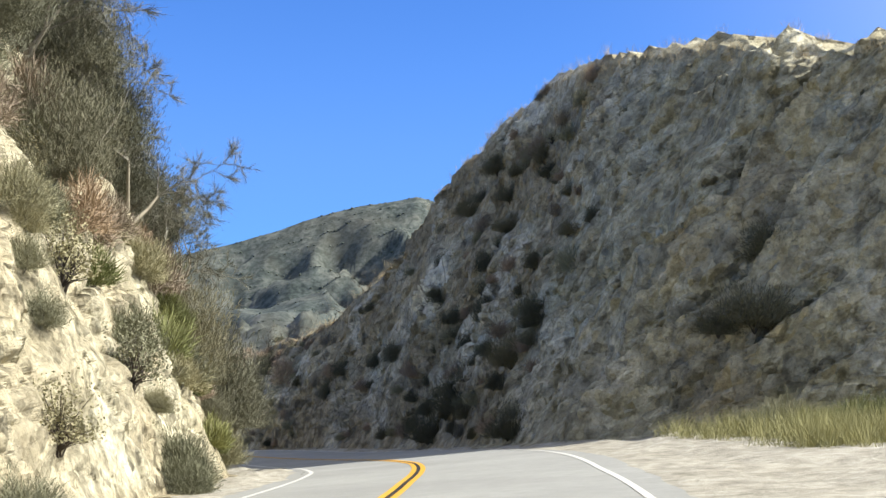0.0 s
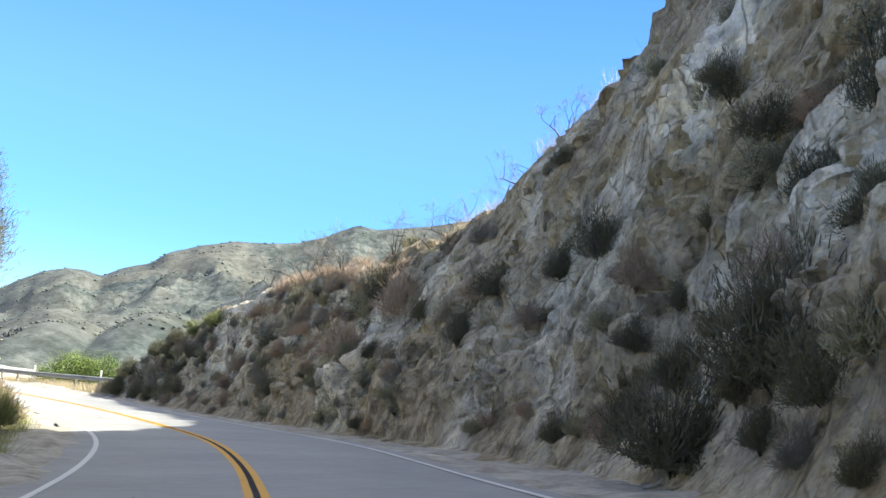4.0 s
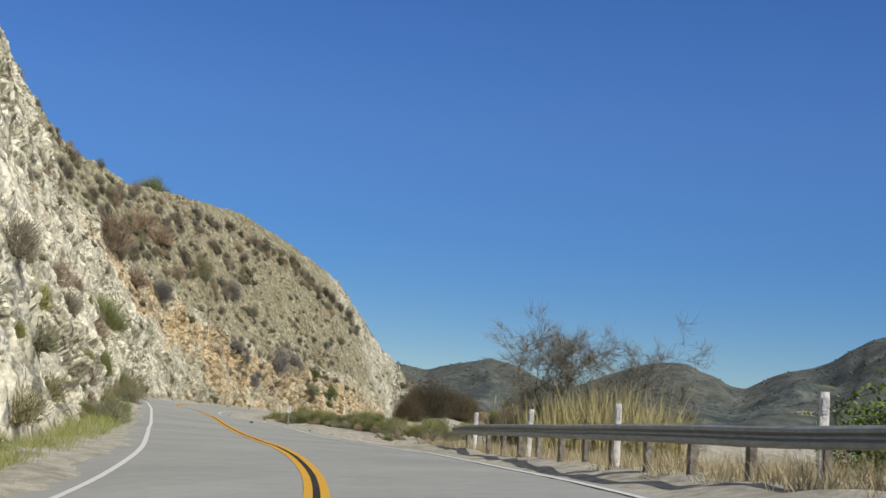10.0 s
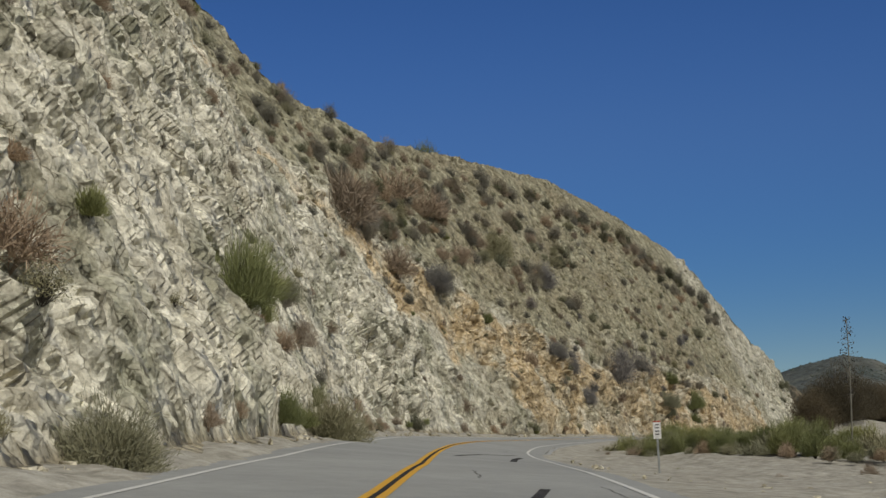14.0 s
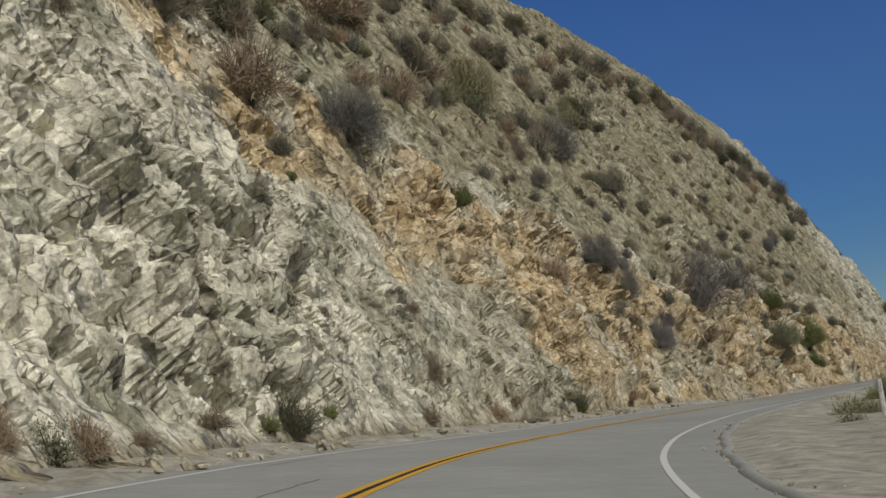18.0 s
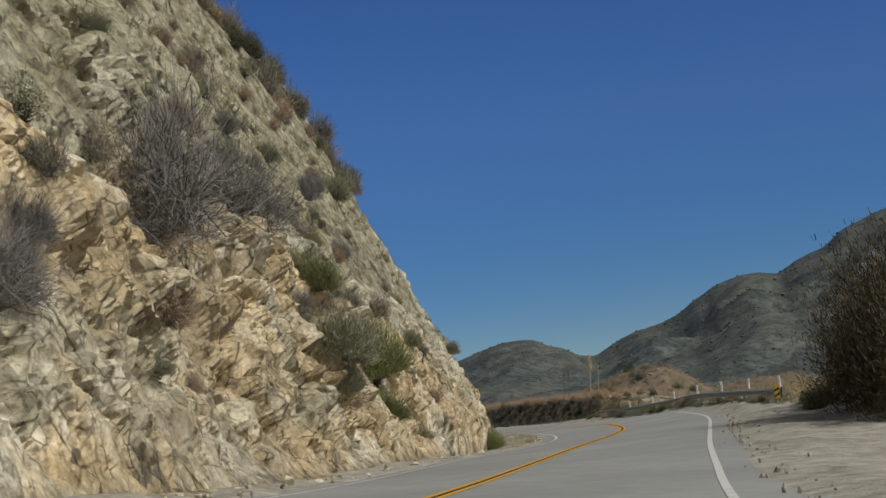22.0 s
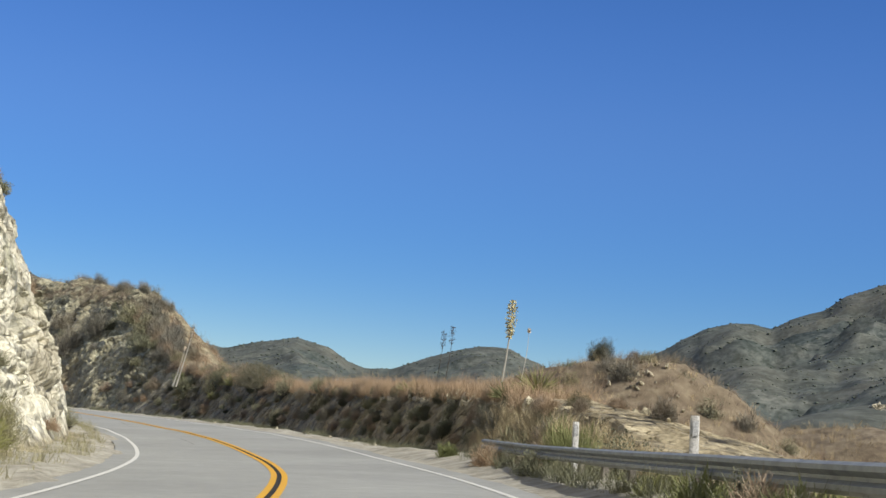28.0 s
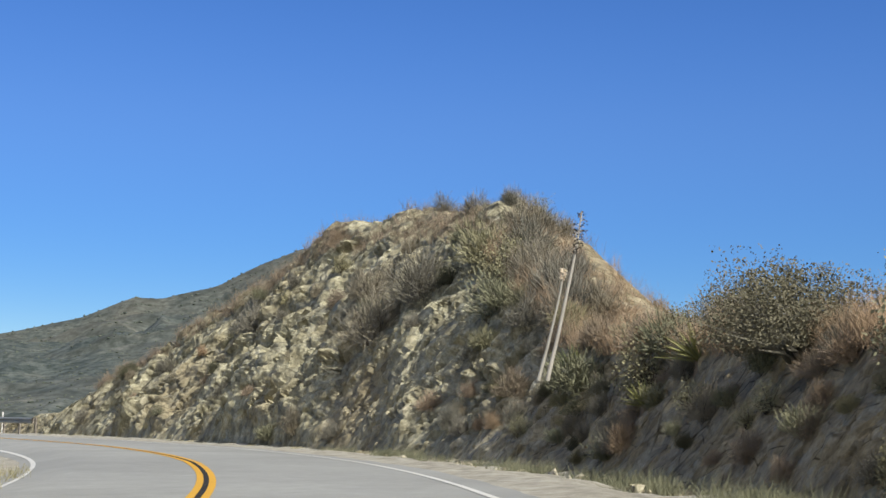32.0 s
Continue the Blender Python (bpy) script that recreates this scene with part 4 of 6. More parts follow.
def tree_bare(name, label, seed, height=3.0, mat=None, spread=0.55, stems=3, depth=4, leaf_n=0, leaf_mat=None, leaf=0.06, category="tree", group="trees", radius=0.05):
    rng = np.random.default_rng(seed)
    ob = thing(name, label, category, group)
    segs, tips = [], []
    for k in range(stems):
        t = 6.283 * (k + rng.random()) / stems
        w = np.array([math.cos(t) * 0.55, math.sin(t) * 0.55, 1.0])
        branch_out(rng, (0.05 * math.cos(t), 0.05 * math.sin(t), -0.2), w / np.linalg.norm(w), height * 0.42, radius, depth, segs, tips, spread, 2, 0.12, 0.68, 3)
    segs = np.array(segs)
    grow = height / segs[:, 5].max()
    segs[:, :6] *= grow
    thick = segs[:, 6] > radius * 0.45
    part("trunk", mesh_of("trunk", *tubes(segs[thick], 5), mat or BARK_DARK, True), ob)
    part("crown", mesh_of("crown", *tubes(segs[~thick]), mat or BARK_DARK, False), ob)
    if leaf_n < 0:
        thin = segs[~thick]
        pick = rng.integers(len(thin), size=-leaf_n)
        f = rng.random((-leaf_n, 1))
        at = thin[pick, :3] * (1 - f) + thin[pick, 3:6] * f
        d = thin[pick, 3:6] - thin[pick, :3]
        d = d / np.linalg.norm(d, axis=1, keepdims=True) + rng.normal(size=at.shape) * 0.5
        part("foliage", mesh_of("foliage", *blades(at, at + d * leaf * (0.5 + rng.random((-leaf_n, 1))), np.full(-leaf_n, 0.005), 0.0, rng), leaf_mat, False), ob)
    elif leaf_n:
        thin = segs[~thick]
        pick = rng.integers(len(thin), size=leaf_n)
        f = rng.random((leaf_n, 1))
        at = thin[pick, :3] * (1 - f) + thin[pick, 3:6] * f + rng.normal(size=(leaf_n, 3)) * 0.05
        part("foliage", mesh_of("foliage", *leaves(at, leaf * (0.6 + 0.8 * rng.random(leaf_n)), rng), leaf_mat, False), ob)
    return ob


def yucca_rosette(seed, n=120, reach=0.8):
    rng = np.random.default_rng(seed)
    ob = thing("yucca", "spiky green-grey yucca rosette of stiff blades", "yucca", "yuccas on the bank")
    d = rng.normal(size=(n, 3))
    d[:, 2] = np.abs(d[:, 2]) * 0.9 + 0.12
    d /= np.linalg.norm(d, axis=1, keepdims=True)
    base = d * 0.06
    tip = d * reach * (0.75 + 0.35 * rng.random((n, 1)))
    part("rosette", mesh_of("rosette", *blades(base, tip, np.full(n, 0.045), 0.02, rng), YUCCA, False), ob)
    part("crown_base", mesh_of("crown_base", *tubes([(0, 0, -0.25, 0, 0, 0.12, 0.13, 0.08)], 8), TWIG_DRY, True), ob)
    return ob


def yucca_stalk(seed, height, label, bloom_mat, stem_mat, head=0.35, thick=0.045, fat=0.16, lean=0.04, pods=260):
    """Tall dead or flowering stalk with a tufted head."""
    rng = np.random.default_rng(seed)
    ob = thing("yucca_stalk", label, "yucca stalk", "tall stalks")
    segs, p = [], np.array([0, 0, -0.25])
    k = 10
    for i in range(k):
        q = p + np.array([lean * math.sin(i * 0.6) * 0.5 + lean * 0.6, lean * 0.3 * math.cos(i), (height + 0.25) / k])
        segs.append((*p, *q, thick * (1 - 0.07 * i), thick * (1 - 0.07 * (i + 1))))
        p = q
    line = np.array([sg[:3] for sg in segs] + [segs[-1][3:6]])
    ang = np.linspace(0, 2 * math.pi, 7)
    rad = thick * (1 - 0.07 * np.arange(k + 1))
    ring = line[:, None] + rad[:, None, None] * np.stack([np.cos(ang), np.sin(ang), 0 * ang], -1)[None]
    part("stem", mesh_of("stem", ring, grid_quads(k + 1, 7), stem_mat, True), ob)
    if fat < 0.01:
        return ob
    seg = np.array(segs)
    n = pods
    f = 1 - head * rng.random(n)
    zz = f * height
    cx = np.interp(zz, seg[:, 2], seg[:, 0])
    cy = np.interp(zz, seg[:, 2], seg[:, 1])
    ang = rng.random(n) * 6.283
    taper = np.sin(np.clip((1 - f) / head, 0.05, 1) ** 0.6 * math.pi * 0.85) * fat * (0.35 + 0.65 * rng.random(n))
    at = np.stack([cx + np.cos(ang) * taper, cy + np.sin(ang) * taper, zz], 1)
    tagged(part("seed_head", mesh_of("seed_head", *leaves(at, (0.085 if pods > 200 else 0.06) * (0.6 + 0.8 * rng.random(n)), rng, 0.0), bloom_mat, False), ob), kind="stuff")
    arms = [(cx[i], cy[i], zz[i] - 0.03, *at[i], 0.006, 0.004) for i in range(0, n, 3)]
    part("head_frame", mesh_of("head_frame", *tubes(arms), stem_mat, False), ob)
    return ob


def tufts(name, points, high, wide, mat, label, seed, per=14, lean=0.45, category="grass"):
    """Grass or weeds: blades in tufts, one object."""
    rng = np.random.default_rng(seed)
    points = np.asarray(points, float)
    n = len(points) * per
    c = np.repeat(points, per, 0)
    h = high * (0.5 + 0.8 * np.repeat(rng.random(len(points)), per)) * (0.6 + 0.5 * rng.random(n))
    base = c + rng.normal(size=(n, 3)) * np.array([0.09, 0.09, 0.0]) * (high / 0.4) ** 0.5
    d = rng.normal(size=(n, 3)) * lean
    d[:, 2] = 1
    d /= np.linalg.norm(d, axis=1, keepdims=True)
    base[:, 2] -= 0.04
    v, q = blades(base, base + d * h[:, None], np.full(n, wide), 0.0, rng)
    return tagged(new(name, mesh_of(name, v, q, mat, False)), label, category, kind="stuff")


def on_face(P, Z, S, s, z):
    """The point of a built slope at s where its height over the road first reaches z."""
    i = int(np.clip(np.searchsorted(S, s), 0, len(S) - 1))
    j = int(np.argmax(Z[i] >= z)) if (Z[i] >= z).any() else int(np.argmax(Z[i]))
    return P[i, j]


def put(proto, p, size, turn=0.0, tilt=(0.0, 0.0), stretch=1.0, label=""):
    m = Matrix.LocRotScale(Vector(p), Euler((tilt[0], tilt[1], turn)), Vector((size, size, size * stretch)))
    ob = copy_thing(proto, m)
    if label:
        ob["label"] = label
    return ob


def retire(*protos):
    """Takes the patterns away once their copies stand."""
    for ob in protos:
        for o in (*ob.children_recursive, ob):
            bpy.data.objects.remove(o)


rnd = random.Random(5)
DRY = [shrub_broom("dry_shrub", "dry brown twiggy shrub rooted in the slope", TWIG_DRY, 11, 1500, "shrubs on the cut slopes", 0.5, 0.62, 0.17, 0.011, 0.15, 0.3, wood=TWIG_DRY), shrub_broom("russet_shrub", "low russet-brown dry shrub on the slope", GRASS_RED, 12, 1300, "shrubs on the cut slopes", 0.55, 0.55, 0.16, 0.012, 0.1, 0.3, wood=TWIG_DRY)]
GREY = [shrub_broom("grey_shrub", "grey leafless brush of fine twigs on the slope", TWIG_GREY, 13, 1700, "shrubs on the cut slopes", 0.55, 0.75, 0.2, 0.010, 0.1, 0.3, wood=TWIG_GREY), shrub_broom("grey_brush", "tall grey leafless brush of fine twigs on the slope", TWIG_GREY, 14, 1500, "shrubs on the cut slopes", 0.5, 0.85, 0.22, 0.010, 0.2, 0.3, wood=BARK_DARK)]
SAGE = [shrub_broom("sage_shrub", "grey-green sage shrub clinging to the rock", LEAF_SAGE, 15, 1500, "shrubs on the cut slopes", 0.52, 0.62, 0.12, 0.016, 0.2, 0.25, wood=TWIG_GREY), shrub_leafy("bushy_sage", "low grey-green leafy bush on the slope", LEAF_SAGE, 16, 2600, 0.04, group="shrubs on the cut slopes")]
GREEN = [shrub_broom("broom_shrub", "bushy green broom-like shrub", LEAF_GREEN, 17, 1900), shrub_broom("broom_shrub", "bushy green broom-like shrub", LEAF_GREEN, 18, 2100, rx=0.5, rz=0.62)]
DARK = [shrub_broom("dark_shrub", "dark olive dense shrub", LEAF_DARK, 19 + k, 6000, "dark shrubs", 0.5 + 0.06 * k, 0.74 - 0.1 * k, 0.07, 0.008, 0.2, 0.3, lumps=44) for k in range(2)]
HUGE = [shrub_broom("dark_thicket", "tall thicket of small-leaved shrub, leaf colour darkened for shade", THICKET, 22 + k, 30000, "thickets before the rail", 0.52, 0.8, 0.026, 0.0042, 0.1, 0.4, lumps=150) for k in range(2)]
BROAD = shrub_leafy("broad_shrub", "broad grey-leaved shrub with a bleached trunk on the bank", LEAF_BROAD, 24, 42000, 0.017, 0.72, 0.62, "shrubs on the bank", bark=TWIG_GREY)
FULL = [shrub_leafy("leafy_tree", "small green-leaved tree beside the guard rail", LEAF_BRIGHT, 21, 18000, 0.023, 0.62, 0.8, "green trees behind the rail", "tree")]
SOFT = [shrub_broom("soft_broom", "dense soft green broom shrub rooted in the rock", LEAF_GREEN, 26, 9000, "green shrubs", 0.46, 0.74, 0.10, 0.0055, 0.3, 0.22, lumps=46),
        shrub_broom("soft_broom", "dense soft green broom shrub rooted in the rock", LEAF_GREEN, 27, 9000, "green shrubs", 0.52, 0.66, 0.10, 0.0055, 0.25, 0.22, lumps=46)]
SMOKE = [shrub_broom("smoky_brush", "large grey leafless brush of fine dead twigs", TWIG_SMOKE, 28, 5200, "shrubs on the cut slopes", 0.55, 0.8, 0.20, 0.0045, 0.2, 0.45, wood=BARK_DARK, lumps=40)]
MIST = [shrub_broom("soft_sage", "soft grey-green sage bush on the rock", LEAF_SAGE, 29, 8000, "shrubs on the cut slopes", 0.52, 0.66, 0.09, 0.006, 0.2, 0.3, wood=TWIG_GREY, lumps=44)]
KINDS = {"soft": SOFT, "mist": MIST, "smoke": SMOKE, "dry": DRY, "grey": GREY, "sage": SAGE, "green": GREEN, "dark": DARK}


def slope_plant(kind, P, Z, S, s, z, size, sink=0.08, stretch=1.0, label=""):
    p = on_face(P, Z, S, s, z)
    return put(rnd.choice(KINDS[kind]), (p[0], p[1], p[2] - sink * size), size, rnd.uniform(0, 6.28), (rnd.uniform(-0.2, 0.2), rnd.uniform(-0.2, 0.2)), stretch, label)


# the pale cliff: shrubs that can be told apart, then the scattered rest
for kind, s, z, size in (("green", 313.2, 3.1, 1.9), ("green", 309, 5.3, 1.2), ("sage", 303.3, 2.7, 1.5), ("sage", 303.5, 1.9, 0.9), ("dry", 305.6, 1.7, 0.8), ("grey", 319.1, 10.1, 1), ("sage", 326.5, 11.4, 1.2), ("grey", 281, 5.8, 1.5), ("grey", 285.4, 5.4, 1.4),
                         ("grey", 296.4, 5.5, 3.1), ("sage", 304.6, 3.4, 0.9), ("dry", 275.8, 5, 1.1), ("grey", 286.4, 3, 1.3), ("dry", 294.3, 3.4, 1), ("dry", 281.5, 3.3, 0.7), ("dry", 262.5, 1.7, 0.8), ("grey", 288.3, 13.3, 2), ("green", 271.7, 8.2, 0.8),
                         ("grey", 275.5, 9.7, 0.7), ("dark", 250.7, 0.3, 1), ("grey", 257.8, 13.9, 1.9), ("dry", 266.5, 17.5, 2.8), ("dry", 270.7, 16.8, 2.4), ("sage", 280.8, 14.9, 2.3), ("dry", 260.3, 10.8, 2.2), ("dry", 272, 13.2, 1.8), ("dry", 223.7, 0.1, 0.5),
                         ("dry", 225.8, 0, 0.4), ("dry", 234.6, 1.2, 0.6), ("grey", 226.1, 2.3, 0.6), ("dry", 254.8, 14.3, 2.5), ("grey", 265.4, 10.2, 2.1), ("green", 214.2, 5, 1.8), ("green", 215.5, 4.2, 1.2), ("sage", 223.3, 5.5, 1.2), ("green", 204.9, 0.5, 1),
                         ("green", 212.8, 0.4, 0.7), ("green", 219.3, 1.2, 1), ("dry", 222.4, 0.1, 1.3), ("dry", 217.9, 3.3, 1), ("dry", 224.9, 3.8, 1), ("sage", 210.2, 1.2, 0.4), ("dry", 255.9, 14.6, 2.8), ("grey", 166, 3.6, 0.8), ("green", 165, 1.8, 0.9),
                         ("green", 170.4, 1.3, 0.9), ("green", 204.9, 3.7, 2.1), ("green", 161.8, 0, 0.9), ("sage", 157.9, 0, 0.9), ("sage", 183.4, 0, 1.1), ("green", 170, 0, 0.7), ("sage", 214.4, 0, 1.9), ("dry", 255.1, 13.6, 3.5), ("dry", 163.7, 4.4, 0.8),
                         ("dry", 184.7, 3, 1.2), ("dry", 165.3, 1.1, 0.7), ("green", 293, 26, 3.2), ("grey", 300, 5.6, 2.2), ("dark", 363, 4.3, 0.9), ("sage", 366, 6, 1.1), ("green", 371.5, 0.3, 1.2), ("sage", 374.5, 0.3, 1.1), ("green", 336.5, 0.2, 1.1),
                         ("sage", 339, 0.2, 0.9), ("dry", 341, 0.2, 0.8), ("green", 311.5, 1.6, 0.9)):
    kind = {"green": "soft", "grey": "smoke", "sage": "mist"}.get(kind, kind) if size > 0.85 else kind
    slope_plant(kind, PL, ZL, S_LEFT, s, z, size * (1.2 if kind == "smoke" else 1.42))
for k in range(270):
    s = rnd.uniform(165, 338)
    top = float(np.interp(s, [165, 175, 250, 257, 305, 319, 338], [16, 28, 28, 22, 23.5, 22, 16]))
    z = top * rnd.random() ** 0.75
    slope_plant(rnd.choices(("dry", "grey", "sage", "green"), (6, 5, 5, 0.6))[0], PL, ZL, S_LEFT, s, z, rnd.uniform(0.35, 0.9))
for k in range(70):                  # denser brush towards the end of the face
    s = rnd.uniform(280, 322)
    slope_plant(rnd.choices(("dry", "grey", "sage", "mist", "smoke"), (4, 4, 4, 2, 2))[0], PL, ZL, S_LEFT, s, rnd.uniform(0.6, 13), rnd.uniform(0.5, 1.15))
for k in range(150):                 # brush along the brow and on the dark upper slope
    s = rnd.uniform(254, 340)
    top = float(np.interp(s, [254, 257, 305, 319, 338], [24, 21.5, 23.5, 22, 16]))
    z = top - rnd.random() ** 1.6 * (9 if s < 300 else 3.5)
    slope_plant(rnd.choices(("dry", "grey", "dark", "sage"), (5, 6, 2, 2))[0], PL, ZL, S_LEFT, s, max(z, 0.5), rnd.uniform(0.8, 1.7))
for k in range(90):                 # dark brush high on the slope beside the ochre band
    s = rnd.uniform(243, 292)
    slope_plant(rnd.choices(("dry", "grey", "sage", "dark"), (5, 6, 3, 1))[0], PL, ZL, S_LEFT, s, float(np.interp(s, [243, 265, 292], [21, 16, 12])) + rnd.uniform(-2, 7), rnd.uniform(0.7, 1.8))
spots = []
for k in range(420):                # small tufts dotted over the grey upper slope
    u = rnd.uniform(262, 338)
    spots.append(on_face(PL, ZL, S_LEFT, u, rnd.uniform(float(np.interp(u, [262, 300, 338], [13, 7, 4])), float(np.interp(u, [262, 305, 338], [21, 24, 20])))))
tufts("slope_tufts", spots, 0.34, 0.016, LEAF_SAGE, "small grey-green tufts dotted over the upper slope", 67, 40, 0.9)
for k in range(34):                 # at the foot, over the gravel
    s = rnd.uniform(150, 285)
    slope_plant(rnd.choices(("dry", "green", "sage"), (4, 3, 3))[0], PL, ZL, S_LEFT, s, rnd.uniform(0.12, 0.6), rnd.uniform(0.4, 0.9))
for k in range(26):
    slope_plant(rnd.choice(("dry", "sage", "grey")), PL, ZL, S_LEFT, rnd.uniform(336, 400), rnd.uniform(0.3, 8), rnd.uniform(0.4, 0.8))

# the first bluff: feathery trees and brush hanging over the pale rock
FEATHER = [tree_bare("overhanging_tree", "grey-green feathery tree leaning from the pale bluff", 31, 3.2, TWIG_GREY, 0.6, 5, 4, -22000, LEAF_GREY, 0.12, "tree", "trees on the bluff", 0.045),
           tree_bare("overhanging_tree", "grey-green feathery tree leaning from the pale bluff", 32, 3.0, TWIG_GREY, 0.65, 5, 4, -20000, LEAF_GREY, 0.12, "tree", "trees on the bluff", 0.045)]
ROUND = [shrub_broom("feathery_tree", "rounded feathery grey-green tree at the foot of the bluff", LEAF_FEATHER, 33 + k, 42000, "trees on the bluff", 0.52, 0.66, 0.036, 0.0032, 0.25, 0.4, wood=TWIG_GREY, lumps=90) for k in range(2)]
for s, z, size in ((26, 6.0, 1.5), (29, 8.8, 1.9), (32, 8.0, 1.8), (35, 7.4, 1.7), (38, 6.4, 1.6), (22, 8.0, 1.8), (27, 8.6, 1.35), (30, 7.2, 1.2), (33, 6.2, 1.3), (36, 5.4, 1.15), (39, 4.8, 1.2), (43, 3.2, 0.8), (52, 2.6, 0.8), (76, 5.2, 1.2), (80, 5.2, 1.25), (84, 4.8, 1.2), (88, 4.6, 1.1), (92, 4.4, 1.0), (24, 9.4, 1.4), (58, 3.0, 0.8), (64, 4.0, 0.9), (35, 2.6, 0.8), (40, 1.8, 0.75), (70, 4.6, 1.3), (20, 10.5, 1.4)):
    p = on_face(PL, ZL, S_LEFT, s, z)
    kind = FEATHER if int(s) % 3 == 0 and s < 60 else ROUND
    put(rnd.choice(kind), (p[0], p[1], p[2] - 0.15), size * (1 if kind is FEATHER else 2.0), rnd.uniform(0, 6.28), (rnd.uniform(-0.1, 0.1), rnd.uniform(0.05, 0.3)))
for s, d, z, size in ((47.0, -6.2, 1.7, 5.2), (42.0, -7.6, 3.0, 4.6), (54.5, -7.8, 1.4, 3.6), (35.5, -9.5, 5.2, 4.4), (30.0, -10.5, 7.0, 4.6), (61, -7.6, 1.0, 3.4), (82.0, -8.6, 3.4, 4.2), (88.5, -8.6, 4.7, 5.3), (91.0, -8.2, 4.0, 4.2), (95.0, -9.4, 3.0, 3.4), (72.0, -8.0, 1.6, 3.4)):
    put(ROUND[int(s) % 2], place(s, d, z), size, rnd.uniform(0, 6.28))
for k in range(105):
    s = rnd.uniform(14, 62)
    slope_plant(rnd.choices(("mist", "green", "dry", "sage"), (6, 3, 2, 3))[0], PL, ZL, S_LEFT, s, rnd.random() * float(np.interp(s, [14, 30, 62], [9, 8, 5.5])), rnd.uniform(0.7, 1.7))
for k in range(60):
    s = rnd.uniform(62, 165)
    slope_plant(rnd.choices(("sage", "green", "dry", "grey"), (5, 4, 3, 2))[0], PL, ZL, S_LEFT, s, 0.15 + rnd.random() ** 1.5 * float(np.interp(s, [62, 112, 130, 165], [5, 3, 3, 14])), rnd.uniform(0.5, 1.2))

# dark brush closing the end of the shaded cut
for k in range(34):
    s = rnd.uniform(107.5, 116)
    slope_plant(rnd.choice(("dark", "dark", "grey", "sage")), PR, ZR, S_RIGHT, s, 0.1 + rnd.random() * float(np.interp(s, [107, 112, 116], [3.4, 2.4, 0.8])), rnd.uniform(0.6, 1.05))
for s, z, size in ((116.5, 0.5, 0.9), (117.6, 0.25, 0.8), (115.2, 1.2, 1.1), (113.4, 2.2, 1.1), (112.0, 2.8, 1.1), (115.8, 0.3, 1.0)):
    slope_plant("dark", PR, ZR, S_RIGHT, s, z, size)
for s, z, size in ((108.5, 3.9, 1.2), (110.5, 3.4, 1.1)):
    slope_plant("green", PR, ZR, S_RIGHT, s, z, size)

# the shaded cut: brush on its face, bare trees along its brow
for kind, s, z, size in (("dark", 41.2, 3.6, 2.2), ("dark", 41.8, 3.2, 1.3), ("dark", 41.6, 5.6, 1.6), ("dark", 60.6, 7.4, 1.1), ("dark", 59.2, 5.2, 1.6), ("dark", 51.9, 4.3, 1.6), ("dark", 60.9, 0.4, 2.2), ("dark", 50.4, 0.4, 1.8), ("dark", 53.2, 3.0, 1.9),
                         ("sage", 50.9, 6.2, 1.6), ("dark", 58.5, 1.6, 2.4), ("dry", 52.0, 12.0, 1.6), ("dark", 63.5, 12.2, 1.5), ("dark", 77.9, 2.6, 1.3), ("dry", 59.1, 12.2, 1.5), ("dark", 69.2, 4.0, 1.3), ("dry", 63.0, 9.5, 1.2),
                         ("grey", 97.0, 3.4, 1.3), ("sage", 92.0, 4.2, 1.3), ("dark", 89.0, 4.4, 1.7), ("dark", 99.0, 2.6, 1.2), ("dry", 86.0, 3.6, 2.0), ("dry", 88.0, 2.2, 1.8), ("dry", 94.0, 2.4, 1.4), ("dark", 76.5, 3.8, 1.4), ("dark", 73.5, 4.2, 1.1), ("sage", 104.0, 3.8, 1.2)):
    slope_plant(kind, PR, ZR, S_RIGHT, s, z, size)
for k in range(70):                 # dark brush in the gully beside the pale slab
    s = rnd.uniform(50, 68)
    slope_plant(rnd.choices(("dark", "sage", "dry"), (6, 2, 2))[0], PR, ZR, S_RIGHT, s, 0.3 + rnd.random() ** 1.3 * 13, rnd.uniform(0.6, 1.2))
for k in range(130):
    s = rnd.uniform(50, 115)
    top = float(np.interp(s, [44, 50, 60, 66, 70, 75, 80, 87, 101, 112, 120], [14, 16, 18, 17, 15, 12, 8.5, 6.3, 5.5, 4, 1]))
    slope_plant(rnd.choices(("dry", "grey", "dark", "sage"), (7, 2, 3, 4))[0], PR, ZR, S_RIGHT, s, 0.2 + top * rnd.random(), rnd.uniform(0.5, 1.0))
for k in range(110):
    s = rnd.uniform(80, 114)
    slope_plant(rnd.choices(("dry", "grey", "sage"), (6, 2, 4))[0], PR, ZR, S_RIGHT, s, 0.1 + float(np.interp(s, [80, 87, 101, 112, 121], [8, 6.3, 5.5, 4, 0.8])) * rnd.random(), rnd.uniform(0.4, 0.9))
for k in range(20):
    s = rnd.uniform(42, 118)
    i = int(np.searchsorted(S_RIGHT, s))
    j = int(np.argmax(ZR[i])) - rnd.randint(0, 6)
    p = PR[i, j]
    put(rnd.choice(DRY + GREY), (p[0], p[1], p[2] - 0.1), rnd.uniform(0.7, 1.3), rnd.uniform(0, 6.28))
